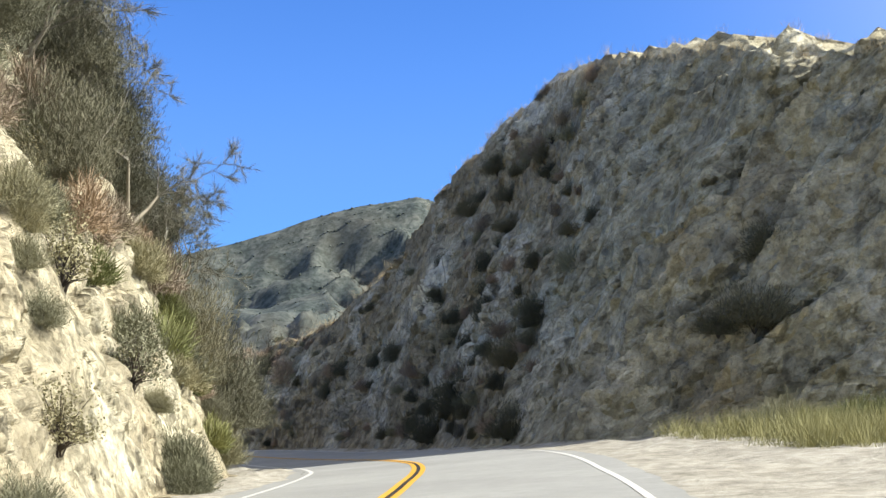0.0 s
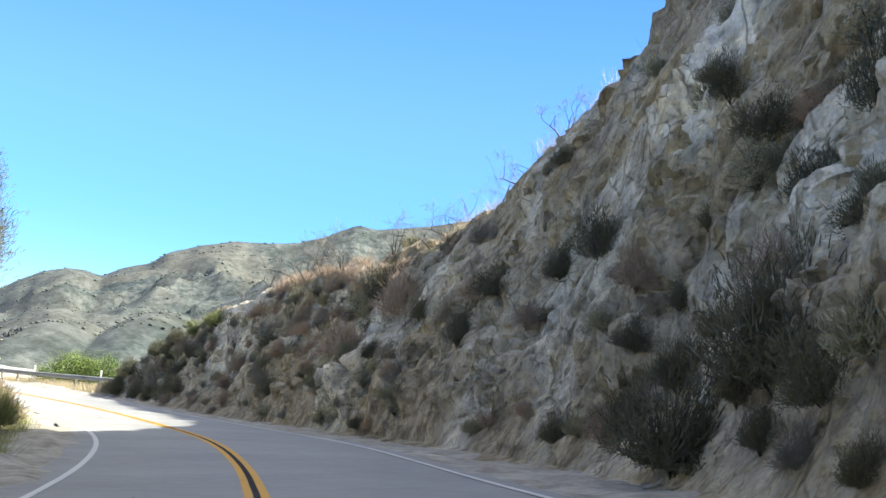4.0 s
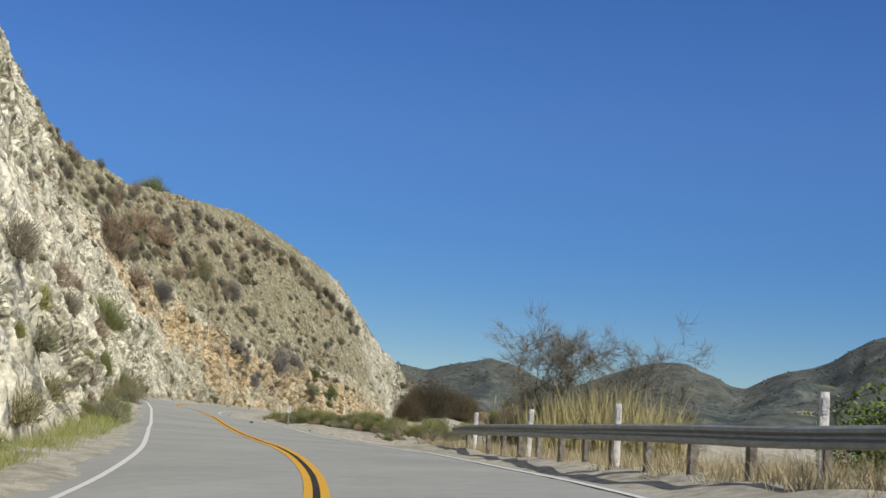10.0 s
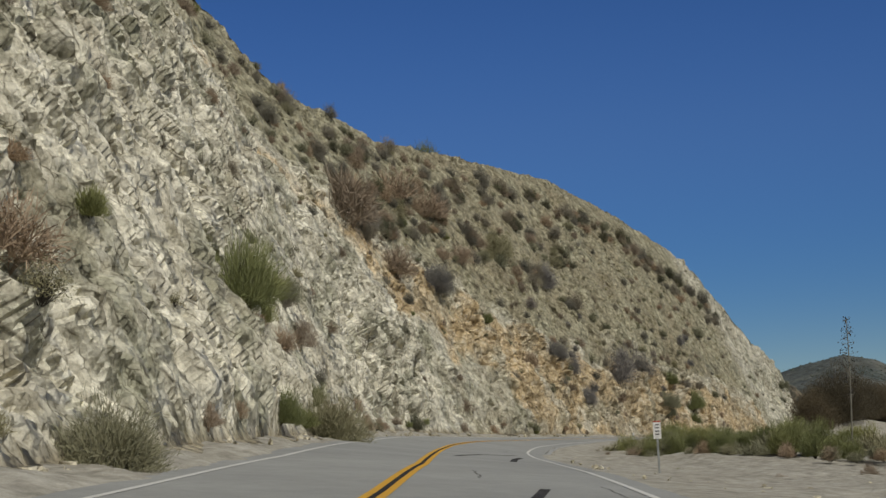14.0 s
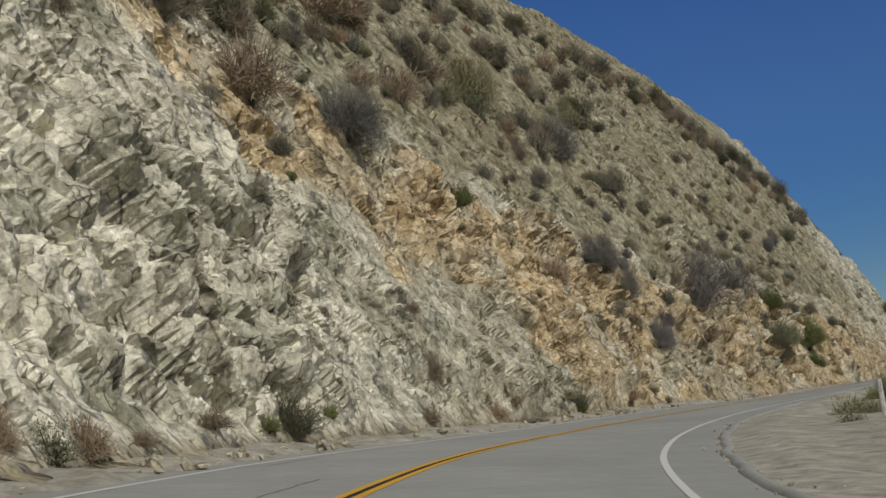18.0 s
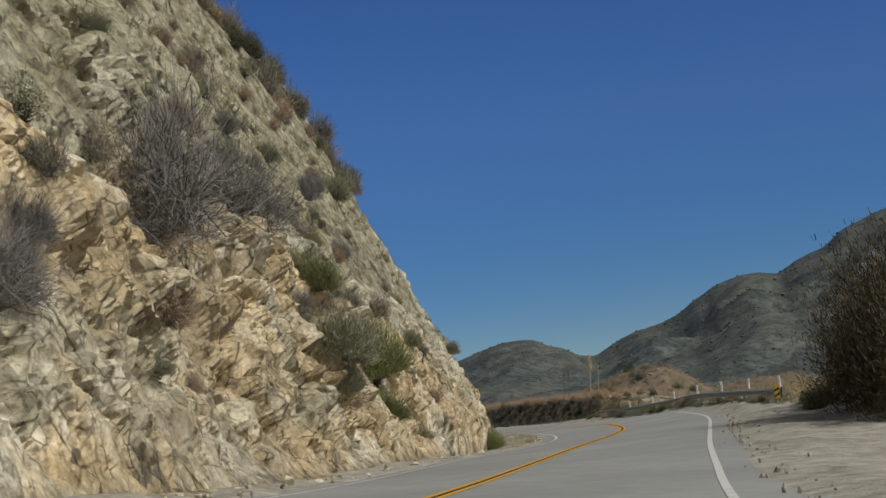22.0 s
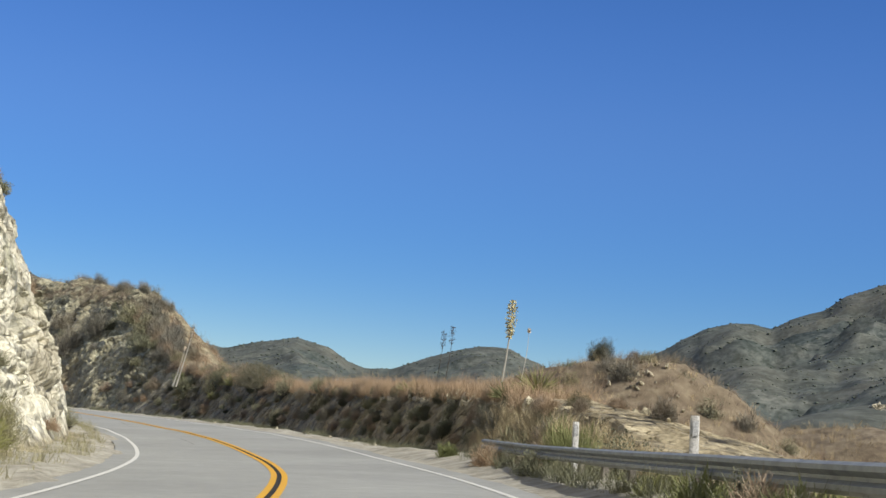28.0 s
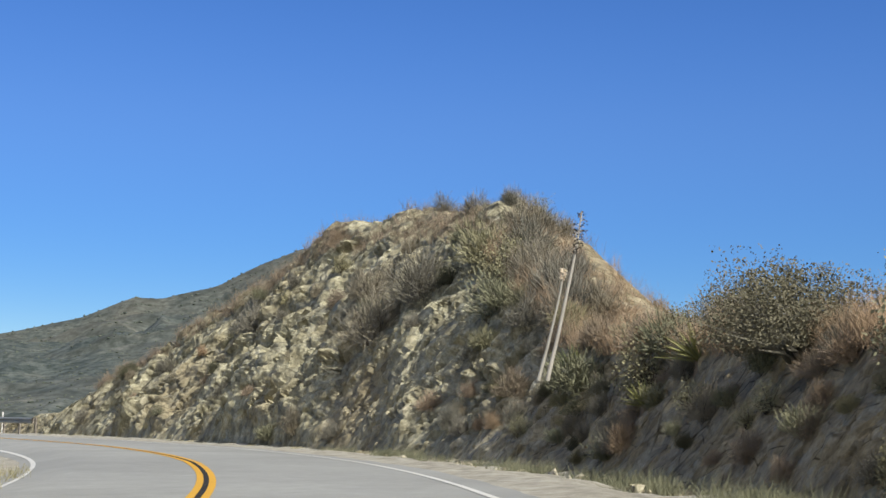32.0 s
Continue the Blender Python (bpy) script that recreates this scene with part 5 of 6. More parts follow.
BARE = [tree_bare("bare_tree", "leafless dark-branched tree on the brow of the cut", 41, 2.3, BARK_DARK, 0.7, 4, 4, -1200, TWIG_GREY, 0.14, "tree", "bare trees on the brow", 0.035),
        tree_bare("bare_tree", "leafless dark-branched tree on the brow of the cut", 42, 2.2, BARK_DARK, 0.8, 4, 4, -900, TWIG_GREY, 0.14, "tree", "bare trees on the brow", 0.033)]
for s, size in ((86.5, 0.75), (88.5, 0.8), (91, 0.75), (95.5, 0.9), (98, 0.95), (99.5, 0.85), (101.5, 0.75), (104.5, 0.55), (84, 0.7), (82, 0.7), (79.5, 0.7), (107, 0.45)):
    i = int(np.searchsorted(S_RIGHT, s))
    j = int(np.argmax(ZR[i] >= 0.96 * ZR[i].max()))
    p = PR[i, j]
    put(rnd.choice(BARE), (p[0], p[1], p[2]), size, rnd.uniform(0, 6.28))


def brow_points(P, Z, n, s0, s1, S, back, rng, low=0.97):
    out = []
    for _ in range(n):
        i = int(np.searchsorted(S, rng.uniform(s0, s1)))
        i = min(i, len(S) - 1)
        j = int(np.argmax(Z[i] >= low * Z[i].max())) + rng.randint(*back)
        out.append(P[i, int(np.clip(j, 0, Z.shape[1] - 1))])
    return out


tufts("grass_brow", brow_points(PR, ZR, 900, 92, 103, S_RIGHT, (-7, 4), rnd), 0.5, 0.008, GRASS_RED, "russet dry grass on the brow of the cut", 51, 18)
tufts("grass_cut", brow_points(PR, ZR, 1400, 36, 90, S_RIGHT, (-4, 12), rnd), 0.5, 0.008, GRASS_PALE, "pale dry grass along the brow", 52, 14)

# bank, knoll and mound: russet grass, yuccas, stalks and brush
tufts("grass_bank", brow_points(PB, ZB, 2600, 384, 447, S_BANK, (-5, 26), rnd, 0.93), 0.62, 0.007, GRASS_RED, "russet dry grass along the top of the bank", 53, 26)
tufts("grass_bank_foot", [PB[int(np.searchsorted(S_BANK, rnd.uniform(370.5, 386))), rnd.randrange(8, 108)] for _ in range(1400)], 0.5, 0.008, GRASS_PALE, "pale dry grass where the bank begins", 66, 16)
tufts("grass_knoll", brow_points(PB, ZB, 3400, 434, 482, S_BANK, (-10, 34), rnd, 0.95), 0.55, 0.010, GRASS_RED, "brown dry grass on the rocky knoll", 54, 12)
for k in range(46):
    s = rnd.uniform(438, 482)
    slope_plant(rnd.choices(("grey", "dry", "sage", "dark"), (5, 4, 3, 2))[0], PB, ZB, S_BANK, s, rnd.random() ** 0.8 * float(np.interp(s, [438, 450, 466, 482], [3, 7.5, 8.5, 2])), rnd.uniform(0.5, 1.2))
for s, z, size in ((452.5, 3.6, 2.4), (450.5, 5.0, 2.2), (455.5, 5.4, 2.0), (468.0, 5.2, 1.9), (447.5, 6.2, 2.3), (445.0, 5.2, 2.2), (443.5, 4.4, 2.0)):
    slope_plant("grey" if s > 448 else "sage", PB, ZB, S_BANK, s, z, size)
for k in range(190):
    s = rnd.uniform(378, 442)
    slope_plant(rnd.choices(("dry", "grey", "sage", "dark"), (5, 3, 4, 2))[0], PB, ZB, S_BANK, s, rnd.uniform(0.3, 2.0), rnd.uniform(0.35, 0.8))
bush = put(BROAD, place(423.0, 6.0, 2.0), 2.5, 0.4)
for p0, p1, r in (((0.0, 0.0, -0.1), (-0.12, 0.05, 0.5), 0.05), ((-0.12, 0.05, 0.5), (0.25, -0.1, 0.72), 0.04)):
    stick = part("bleached_limb", mesh_of("bleached_limb", *tubes([(*[c / 2.3 for c in p0], *[c / 2.3 for c in p1], r / 2.3, r / 2.6)], 6), BARK_PALE), bush, "bleached bare limb")
for s, z, size in ((444, 5.5, 1.6), (446, 6.6, 1.7), (448, 7.6, 1.6), (441, 3.6, 1.8), (442.5, 4.4, 1.7), (450, 8.0, 1.4), (439, 3.0, 1.6)):
    i = int(np.searchsorted(S_BANK, s))
    p = PB[i, min(int(np.argmax(ZB[i] >= 0.97 * ZB[i].max())) + 4, ZB.shape[1] - 1)]
    put(rnd.choice(SAGE + GREY), (p[0], p[1], p[2] - 0.4), size, rnd.uniform(0, 6.28))
put(DRY[1], on_face(PB, ZB, S_BANK, 455.0, 8.8) + np.array([0, 0, 0.1]), 1.2)
for s, size in ((418, 1.5), (412, 1.2), (406, 1.1), (430, 1.6), (434, 1.7)):
    slope_plant(rnd.choice(("sage", "dry")), PB, ZB, S_BANK, s, 1.9, size)
YUC = [yucca_rosette(61), yucca_rosette(62, 100, 0.75)]
for s, z, size in ((389.3, 1.95, 1.15), (397.8, 1.9, 0.75), (427.4, 2.1, 1.0), (428.8, 1.3, 0.7), (435.6, 2.3, 0.9), (386.0, 1.7, 0.7)):
    p = on_face(PB, ZB, S_BANK, s, z)
    put(rnd.choice(YUC), (p[0], p[1], p[2] + 0.1), size, rnd.uniform(0, 6.28))
for s, z, size in ((113.0, 3.9, 0.9), (110.5, 4.2, 0.8), (116.0, 2.6, 0.8)):
    p = on_face(PR, ZR, S_RIGHT, s, z)
    put(rnd.choice(YUC), (p[0], p[1], p[2] + 0.1), size, rnd.uniform(0, 6.28))
STALKS = (((-206.65, 327.6, 4.9), 3.15, "tall yucca stalk with a cream flower head", BLOOM, BARK_PALE, 0.45, 0.05, 0.22), ((-206.05, 327.95, 4.9), 2.1, "thin pale dead stalk", BARK_PALE, BARK_PALE, 0.06, 0.02, 0.04),
          ((-237.72, 343.17, 4.4), 3.4, "tall bleached yucca stalk with a dark seed head", BARK_DARK, BARK_PALE, 0.27, 0.05, 0.17), ((-237.85, 343.03, 4.4), 2.15, "short bleached stalk beside a taller one", BARK_PALE, BARK_PALE, 0.1, 0.045, 0.06))
for p, h, label, bm_, sm, head, th, fat in STALKS:
    o = yucca_stalk(len(label), h, label, bm_, sm, head, th, fat, pods=600 if bm_ is BLOOM else 170)
    o.matrix_basis = Matrix.Translation(Vector(p)) @ Matrix.Rotation(radians(8 if p[0] < -230 else 0), 4, Vector((-0.788, 0.616, 0)))
for p, h in (((-207.07, 324.19, 4.3), 2.4), ((-208.1, 325.2, 4.3), 2.3)):
    o = yucca_stalk(int(h * 10), h, "dark dry yucca stalk with an open seed head", BARK_DARK, BARK_DARK, 0.3, 0.018, 0.13, pods=80)
    o.location = p
p = on_face(PB, ZB, S_BANK, 411.0, 1.9)
o = yucca_stalk(7, 1.3, "thin dark stalk on the bank", BARK_DARK, BARK_DARK, 0.05, 0.012, 0.008)
o.location = tuple(p)
for k in range(60):
    a, r = rnd.uniform(0, 6.28), rnd.random() ** 0.6 * 11
    x, y = -204.5 + math.cos(a) * r, 334.5 + math.sin(a) * r
    z = 1.0 + 5.4 * math.exp(-(r / 8.0) ** 2 * 1.0)
    put(rnd.choice(DRY + SAGE + GREY), (x, y, z - 0.25), rnd.uniform(0.6, 1.2), rnd.uniform(0, 6.28))
put(DARK[0], (-205.2, 332.9, 6.1), 1.3, 0.3)

# foot of the bank and the verges: weeds
def verge_points(rng, n, s0, s1, d0, d1, z=0.05):
    return [place(rng.uniform(s0, s1), rng.uniform(d0, d1), z) for _ in range(n)]


def falling_points(rng, n, s0, s1, d0, d1):
    """Points of the verge behind the rail, where it falls away."""
    out = []
    for _ in range(n):
        s, d = rng.uniform(s0, s1), rng.uniform(d0, d1)
        drop = np.interp(s, [0, 118, 126, 150, 165, 250, 330, 376, 384], [0, 0, 1, 1, 0.1, 0.2, 1, 1, 0]) * 3.0 * np.clip((d - 6.5) / 9, 0, 1) ** 1.3
        out.append(place(s, d, 0.2 - drop))
    return out


tufts("weeds_bank", [p for c in verge_points(rnd, 80, 378, 446, 3.3, 4.3) for p in (c + np.array([rnd.gauss(0, 0.25), rnd.gauss(0, 0.25), 0]) for _ in range(rnd.randint(2, 12)))], 0.36, 0.007, LEAF_SAGE, "grey-green weeds along the foot of the bank", 55, 30, 0.6)
tufts("weeds_left", verge_points(rnd, 1300, 60, 165, -6.4, -4.9), 0.42, 0.008, GRASS_FRESH, "green weeds along the foot of the rock", 56, 14)
tufts("weeds_left_far", verge_points(rnd, 700, 330, 432, -6.8, -5.4), 0.30, 0.008, LEAF_SAGE, "dry weeds along the foot of the wall", 57, 12)
tufts("grass_shoulder", [p for c in verge_points(rnd, 130, 25, 38, 6.0, 14.0) for p in (c + np.array([rnd.gauss(0, 0.4), rnd.gauss(0, 0.4), 0]) for _ in range(rnd.randint(3, 14)))], 0.72, 0.008, GRASS_GREEN, "tall yellow-green grass on the shoulder", 58, 26, 0.5)
for k in range(16):
    put(rnd.choice(SOFT + MIST), place(rnd.uniform(28, 38), rnd.uniform(7.0, 14.0), 0.0), rnd.uniform(0.9, 1.7), rnd.uniform(0, 6.28))
tufts("grass_rail", falling_points(rnd, 2000, 117, 156, 3.7, 8.0), 0.45, 0.009, GRASS_PALE, "straw-coloured grass under the guard rail", 59, 14)
tufts("grass_mound", [MOUND[rnd.randrange(len(MOUND))] for _ in range(1500)], 0.5, 0.010, GRASS_RED, "russet dry grass over the mound", 64, 16)
tufts("grass_far_rise", [MOUND_FAR[rnd.randrange(len(MOUND_FAR))] for _ in range(2200)], 0.55, 0.010, GRASS_TAWNY, "tawny dry grass over the low rise", 70, 16)
tufts("grass_rise", [MOUND_RED[rnd.randrange(len(MOUND_RED))] for _ in range(1800)], 0.6, 0.009, GRASS_RED, "russet dry grass over the rise", 68, 18)
tufts("grass_mound_pale", [MOUND[rnd.randrange(len(MOUND))] for _ in range(900)] + [MOUND_FAR[rnd.randrange(len(MOUND_FAR))] for _ in range(900)], 0.45, 0.010, GRASS_PALE, "pale dry grass over the mound and the rise behind", 65, 16)
tufts("grass_slope", falling_points(rnd, 3600, 318, 386, 4.6, 15.0), 0.62, 0.008, GRASS_TAWNY, "tawny dry grass behind the guard rail", 60, 14)
for k in range(26):
    s = rnd.uniform(326, 386)
    put(rnd.choice(SAGE + GREEN + DRY), place(s, rnd.uniform(2.75, 4.0), 0.1), rnd.uniform(0.35, 0.75), rnd.uniform(0, 6.28))
for s, d, size in ((372.5, 4.6, 1.3), (376.0, 5.0, 1.4), (366.0, 4.4, 1.0), (358.0, 4.6, 1.1), (380.0, 4.4, 1.5), (350.0, 4.8, 1.1), (382.5, 5.6, 1.8)):
    put(rnd.choice(SAGE + GREEN), place(s, d, 0.1), size, rnd.uniform(0, 6.28))
for k in range(34):
    s = rnd.uniform(395, 433)
    slope_plant(rnd.choice(("sage", "dry", "dry")), PL, ZL, S_LEFT, s, rnd.random() * float(np.interp(s, [395, 410, 419, 433], [8, 6, 2.4, 0.1])), rnd.uniform(0.5, 1.0))

# turnout: green shrubs, and the tall dead stalk beyond
LUSH = shrub_broom("green_bush", "soft bright green broom shrub on the sandy ground", LEAF_GREEN, 25, 9000, "green bushes by the road", 0.45, 0.78, 0.11, 0.005, 0.35, 0.22, lumps=50)
for k in range(115):
    f = rnd.random()
    s, d = 206 + f * 36 + rnd.uniform(-3, 3), 17.5 - f * 11.5 + rnd.uniform(-1.2, 2.6)
    put(rnd.choice([LUSH, LUSH, LUSH] + SAGE), place(s, d, float(berm(s, d)) - 0.05), rnd.uniform(0.9, 1.75), rnd.uniform(0, 6.28), stretch=rnd.uniform(0.7, 1.0))
for k in range(46):
    f = rnd.random()
    s, d = 204 + f * 38 + rnd.uniform(-3, 3), 15.8 - f * 11.0 + rnd.uniform(-1.0, 0.6)
    put(rnd.choice(DRY + SAGE), place(s, d, float(berm(s, d)) - 0.03), rnd.uniform(0.4, 0.8), rnd.uniform(0, 6.28))
for k in range(36):
    s, d = rnd.uniform(236, 268), rnd.uniform(4.4, 9.5)
    put(rnd.choice([LUSH] + SAGE), place(s, d, 0.1 + float(berm(s, d))), rnd.uniform(0.5, 1.2), rnd.uniform(0, 6.28))
for k in range(18):
    put(rnd.choice(GREEN + SAGE + DRY), place(rnd.uniform(160, 232), rnd.uniform(6.0, 14.0), 0.0), rnd.uniform(0.3, 0.7), rnd.uniform(0, 6.28))
o = yucca_stalk(71, 5.6, "tall dead branching stalk beyond the turnout", BARK_DARK, TWIG_GREY, 0.55, 0.045, 0.4)
o.location = tuple(place(220.8, 13.8, 0.2))

# behind the first rail: reeds, a bare tree, a green tree
REEDS = [tagged(o, "tall straw-green reed clump", "reeds", "reeds behind the rail") for o in (thing("reed_clump", "x", "reeds"), thing("reed_clump", "x", "reeds"))]
for o, seed in zip(REEDS, (81, 82)):
    rng = np.random.default_rng(seed)
    n = 420
    b0 = rng.normal(size=(n, 3)) * np.array([0.4, 0.4, 0])
    d0 = rng.normal(size=(n, 3)) * 0.22
    d0[:, 2] = 1
    part("reed_mass", mesh_of("reed_mass", *blades(b0, b0 + d0 * (0.9 + 1.1 * rng.random((n, 1))), np.full(n, 0.028), 0.0, rng), REED, False), o)
for k in range(20):
    put(rnd.choice(GREEN + SAGE), place(rnd.uniform(148, 158.5), rnd.uniform(6.0, 9.0), -0.25), rnd.uniform(1.2, 2.0), rnd.uniform(0, 6.28))
for k in range(12):
    put(rnd.choice(REEDS), place(rnd.uniform(147.5, 157), rnd.uniform(6.2, 9.0), -0.25), rnd.uniform(0.95, 1.4), rnd.uniform(0, 6.28))
big = tree_bare("spreading_tree", "spreading leafless grey tree behind the guard rail", 91, 4.9, BARK_DARK, 0.75, 5, 5, -30000, TWIG_GREY, 0.22, "tree", "trees", 0.075)
big.matrix_basis = Matrix.Translation(Vector(place(154.5, 8.3, -0.5)))
for s, d, size in ((152, 9.5, 1.8), (154, 10.5, 2.4), (157, 10.5, 2.4), (150, 9.0, 1.5), (155, 9.5, 2.2), (159, 11.5, 1.9)):
    put(rnd.choice(DARK + SAGE), place(s, d, -0.5), size, rnd.uniform(0, 6.28))
for s, d, size in ((130.3, 7.3, 3.7), (129.2, 8.0, 3.1), (128.0, 8.3, 3.3), (126.8, 8.8, 3.6), (131.4, 6.7, 2.2), (130.0, 8.8, 3.2)):
    put(FULL[0], place(s, d, -0.5), size, rnd.uniform(0, 6.28))

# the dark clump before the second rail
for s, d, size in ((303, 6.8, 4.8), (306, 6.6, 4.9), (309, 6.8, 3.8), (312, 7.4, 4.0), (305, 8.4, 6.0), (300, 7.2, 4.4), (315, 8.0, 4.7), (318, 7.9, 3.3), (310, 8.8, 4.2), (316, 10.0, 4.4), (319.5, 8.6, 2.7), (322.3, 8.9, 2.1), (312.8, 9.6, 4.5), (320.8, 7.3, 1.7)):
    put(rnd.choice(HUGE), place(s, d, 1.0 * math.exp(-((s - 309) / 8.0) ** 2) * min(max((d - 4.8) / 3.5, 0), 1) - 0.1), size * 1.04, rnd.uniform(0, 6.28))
for s, d, size in ((316, 5.2, 0.9), (318.5, 5.0, 0.7), (314, 5.0, 1.1), (320, 5.6, 0.8), (302, 5.6, 1.0), (298, 6.0, 0.9), (322.5, 5.2, 0.6), (319, 6.6, 0.9)):
    put(rnd.choice(SOFT + MIST), place(s, d, 0.05), size, rnd.uniform(0, 6.28))
for s, d, z, size in ((324.2, 7.2, 0.0, 0.9), (373.5, 3.95, 0.05, 1.45),):
    put(LUSH, place(s, d, z), size, rnd.uniform(0, 6.28))
for s, d, size in ((331.0, 10.6, 1.9), (333.5, 11.6, 1.3), (329.0, 11.2, 1.5)):
    at = place(s, d)
    k = int(np.argmin(np.hypot(MOUND_RED[:, 0] - at[0], MOUND_RED[:, 1] - at[1])))
    put(LUSH, MOUND_RED[k], size, rnd.uniform(0, 6.28), label="bright green bush on the russet rise")
for s, d, size in ((155.5, 8.6, 2.4), (153.0, 9.2, 2.2), (157.5, 9.4, 2.6), (151.0, 9.0, 1.8)):
    put(rnd.choice(DARK), place(s, d, -0.6), size, rnd.uniform(0, 6.28))
for k in range(38):
    i = int(np.searchsorted(S_BANK, rnd.uniform(437, 462)))
    p = PB[i, min(int(np.argmax(ZB[i] >= 0.97 * ZB[i].max())) + rnd.randint(2, 16), ZB.shape[1] - 1)]
    put(rnd.choice(SAGE + GREY + GREY), (p[0], p[1], p[2] - 0.15), rnd.uniform(0.6, 1.25), rnd.uniform(0, 6.28))
for k in range(46):
    i = int(np.searchsorted(S_BANK, rnd.uniform(424, 446)))
    p = PB[i, min(int(np.argmax(ZB[i] >= 0.97 * ZB[i].max())) + rnd.randint(-3, 14), ZB.shape[1] - 1)]
    put(rnd.choice(SAGE + GREY + DRY), (p[0], p[1], p[2] - 0.15), rnd.uniform(0.6, 1.3), rnd.uniform(0, 6.28))
tree = put(BARE[0], place(154.5, 10.2, -0.6), 1.6, 1.0, label="smaller leafless tree behind the guard rail")
for k in range(60):
    s = rnd.uniform(322, 384)
    put(rnd.choice(SAGE + DRY), place(s, np.interp(s, [320, 323, 330, 338, 346, 354, 362, 370, 378, 386], [4.3, 4.0, 3.45, 3.1, 2.8, 2.8, 2.75, 2.85, 3.3, 4.1]) + rnd.uniform(-0.2, 0.9), 0.12), rnd.uniform(0.35, 0.7), rnd.uniform(0, 6.28))
tufts("weeds_rail", [place(s, np.interp(s, [320, 323, 330, 338, 346, 354, 362, 370, 378, 386], [4.3, 4.0, 3.45, 3.1, 2.8, 2.8, 2.75, 2.85, 3.3, 4.1]) + rnd.uniform(-0.25, 0.6), 0.2) for s in (rnd.uniform(321, 385) for _ in range(300))], 0.45, 0.007, LEAF_SAGE, "grey-green weeds under the guard rail", 63, 24, 0.6)
retire(LUSH, *SOFT, *SMOKE, *MIST, *ROUND, *DRY, *GREY, *SAGE, *GREEN, *DARK, *HUGE, BROAD, *FULL, *FEATHER, *BARE, *YUC, *REEDS)

# ---- guard rails, posts, markers ----
STEEL, _nt, _b = material("galvanised_steel", 0.5, 0.45)
_c = ramp(_nt, noise_tex(_nt, 4.0, 5), [(0.3, (0.20, 0.21, 0.20)), (0.6, (0.30, 0.31, 0.295)), (0.8, (0.40, 0.405, 0.385))])
_nt.links.new(_c, _b.inputs["Base Color"])
TIMBER = earth_material("weathered_timber", (0.13, 0.115, 0.095), (0.26, 0.235, 0.20), (0.42, 0.39, 0.34), 6.0)
PLASTIC_WHITE = earth_material("white_plastic", (0.62, 0.61, 0.58), (0.74, 0.73, 0.70), (0.82, 0.81, 0.78), 5.0)
REFLECT = earth_material("grey_reflector", (0.55, 0.56, 0.56), (0.64, 0.65, 0.65), (0.72, 0.72, 0.72), 20.0)
SIGN_YELLOW = earth_material("sign_yellow", (0.50, 0.30, 0.02), (0.62, 0.38, 0.03), (0.68, 0.43, 0.05), 6.0)
SIGN_BLACK = earth_material("sign_black", (0.012, 0.012, 0.012), (0.02, 0.02, 0.02), (0.035, 0.035, 0.035), 6.0)
SIGN_RED = earth_material("sign_red", (0.40, 0.05, 0.03), (0.50, 0.07, 0.04), (0.55, 0.1, 0.06), 6.0)


def box_mesh(name, size, mat, bevel=0.01, off=(0, 0, 0)):
    bm = bmesh.new()
    bmesh.ops.create_cube(bm, size=1.0, matrix=Matrix.Translation(Vector(off)) @ Matrix.Diagonal((*size, 1)))
    if bevel:
        bmesh.ops.bevel(bm, geom=bm.edges[:], offset=bevel, segments=2, affect="EDGES")
    me = bpy.data.meshes.new(name)
    bm.to_mesh(me)
    bm.free()
    me.materials.append(mat)
    return me


W_BEAM = [(0.00, 0.155), (0.025, 0.150), (0.078, 0.115), (0.080, 0.065), (0.020, 0.018), (0.020, -0.018), (0.080, -0.065), (0.078, -0.115), (0.025, -0.150), (0.00, -0.155)]


def guard_rail(label, s0, s1, off, base=0.27, slim=1.0, lift=0.55):
    """W-beam rail on timber posts, facing the lane."""
    ob = thing("guard_rail", label, "guard rail", "guard rails")
    ring = [(x, z * slim) for x, z in W_BEAM] + [(x - 0.006, z * slim) for x, z in W_BEAM[::-1]]
    mid = base + lift
    s = s0
    post_me = box_mesh("post", (0.10, 0.15, 0.95), TIMBER, 0.012, (0, 0, 0.22))
    block_me = box_mesh("spacer_block", (0.10, 0.17, 0.30 * slim), TIMBER, 0.01)
    while s < s1 - 0.1:
        e = min(s + 3.81, s1)
        ss = np.linspace(s - 0.04, e + 0.04, 8)
        pts = np.stack([place(ss, np.interp(ss, *off) - x, mid + z) for x, z in ring + ring[:1]], 1)
        bm_ob = part("rail_beam", mesh_of("rail_beam", pts, grid_quads(8, len(ring) + 1)[:, ::-1], STEEL, False), ob)
        s = e
    for k in range(int((s1 - s0) / 1.905) + 1):
        sp = s0 + 0.1 + 1.905 * k
        p = place(sp, np.interp(sp, *off) + 0.26, base)
        o = part("post", post_me, ob)
        o.matrix_basis = Matrix.Translation(Vector(p)) @ Matrix.Rotation(radians(heading(sp)), 4, "Z")
        p = place(sp, np.interp(sp, *off) + 0.10, mid)
        o = part("spacer_block", block_me, ob)
        o.matrix_basis = Matrix.Translation(Vector(p)) @ Matrix.Rotation(radians(heading(sp)), 4, "Z")
    return ob


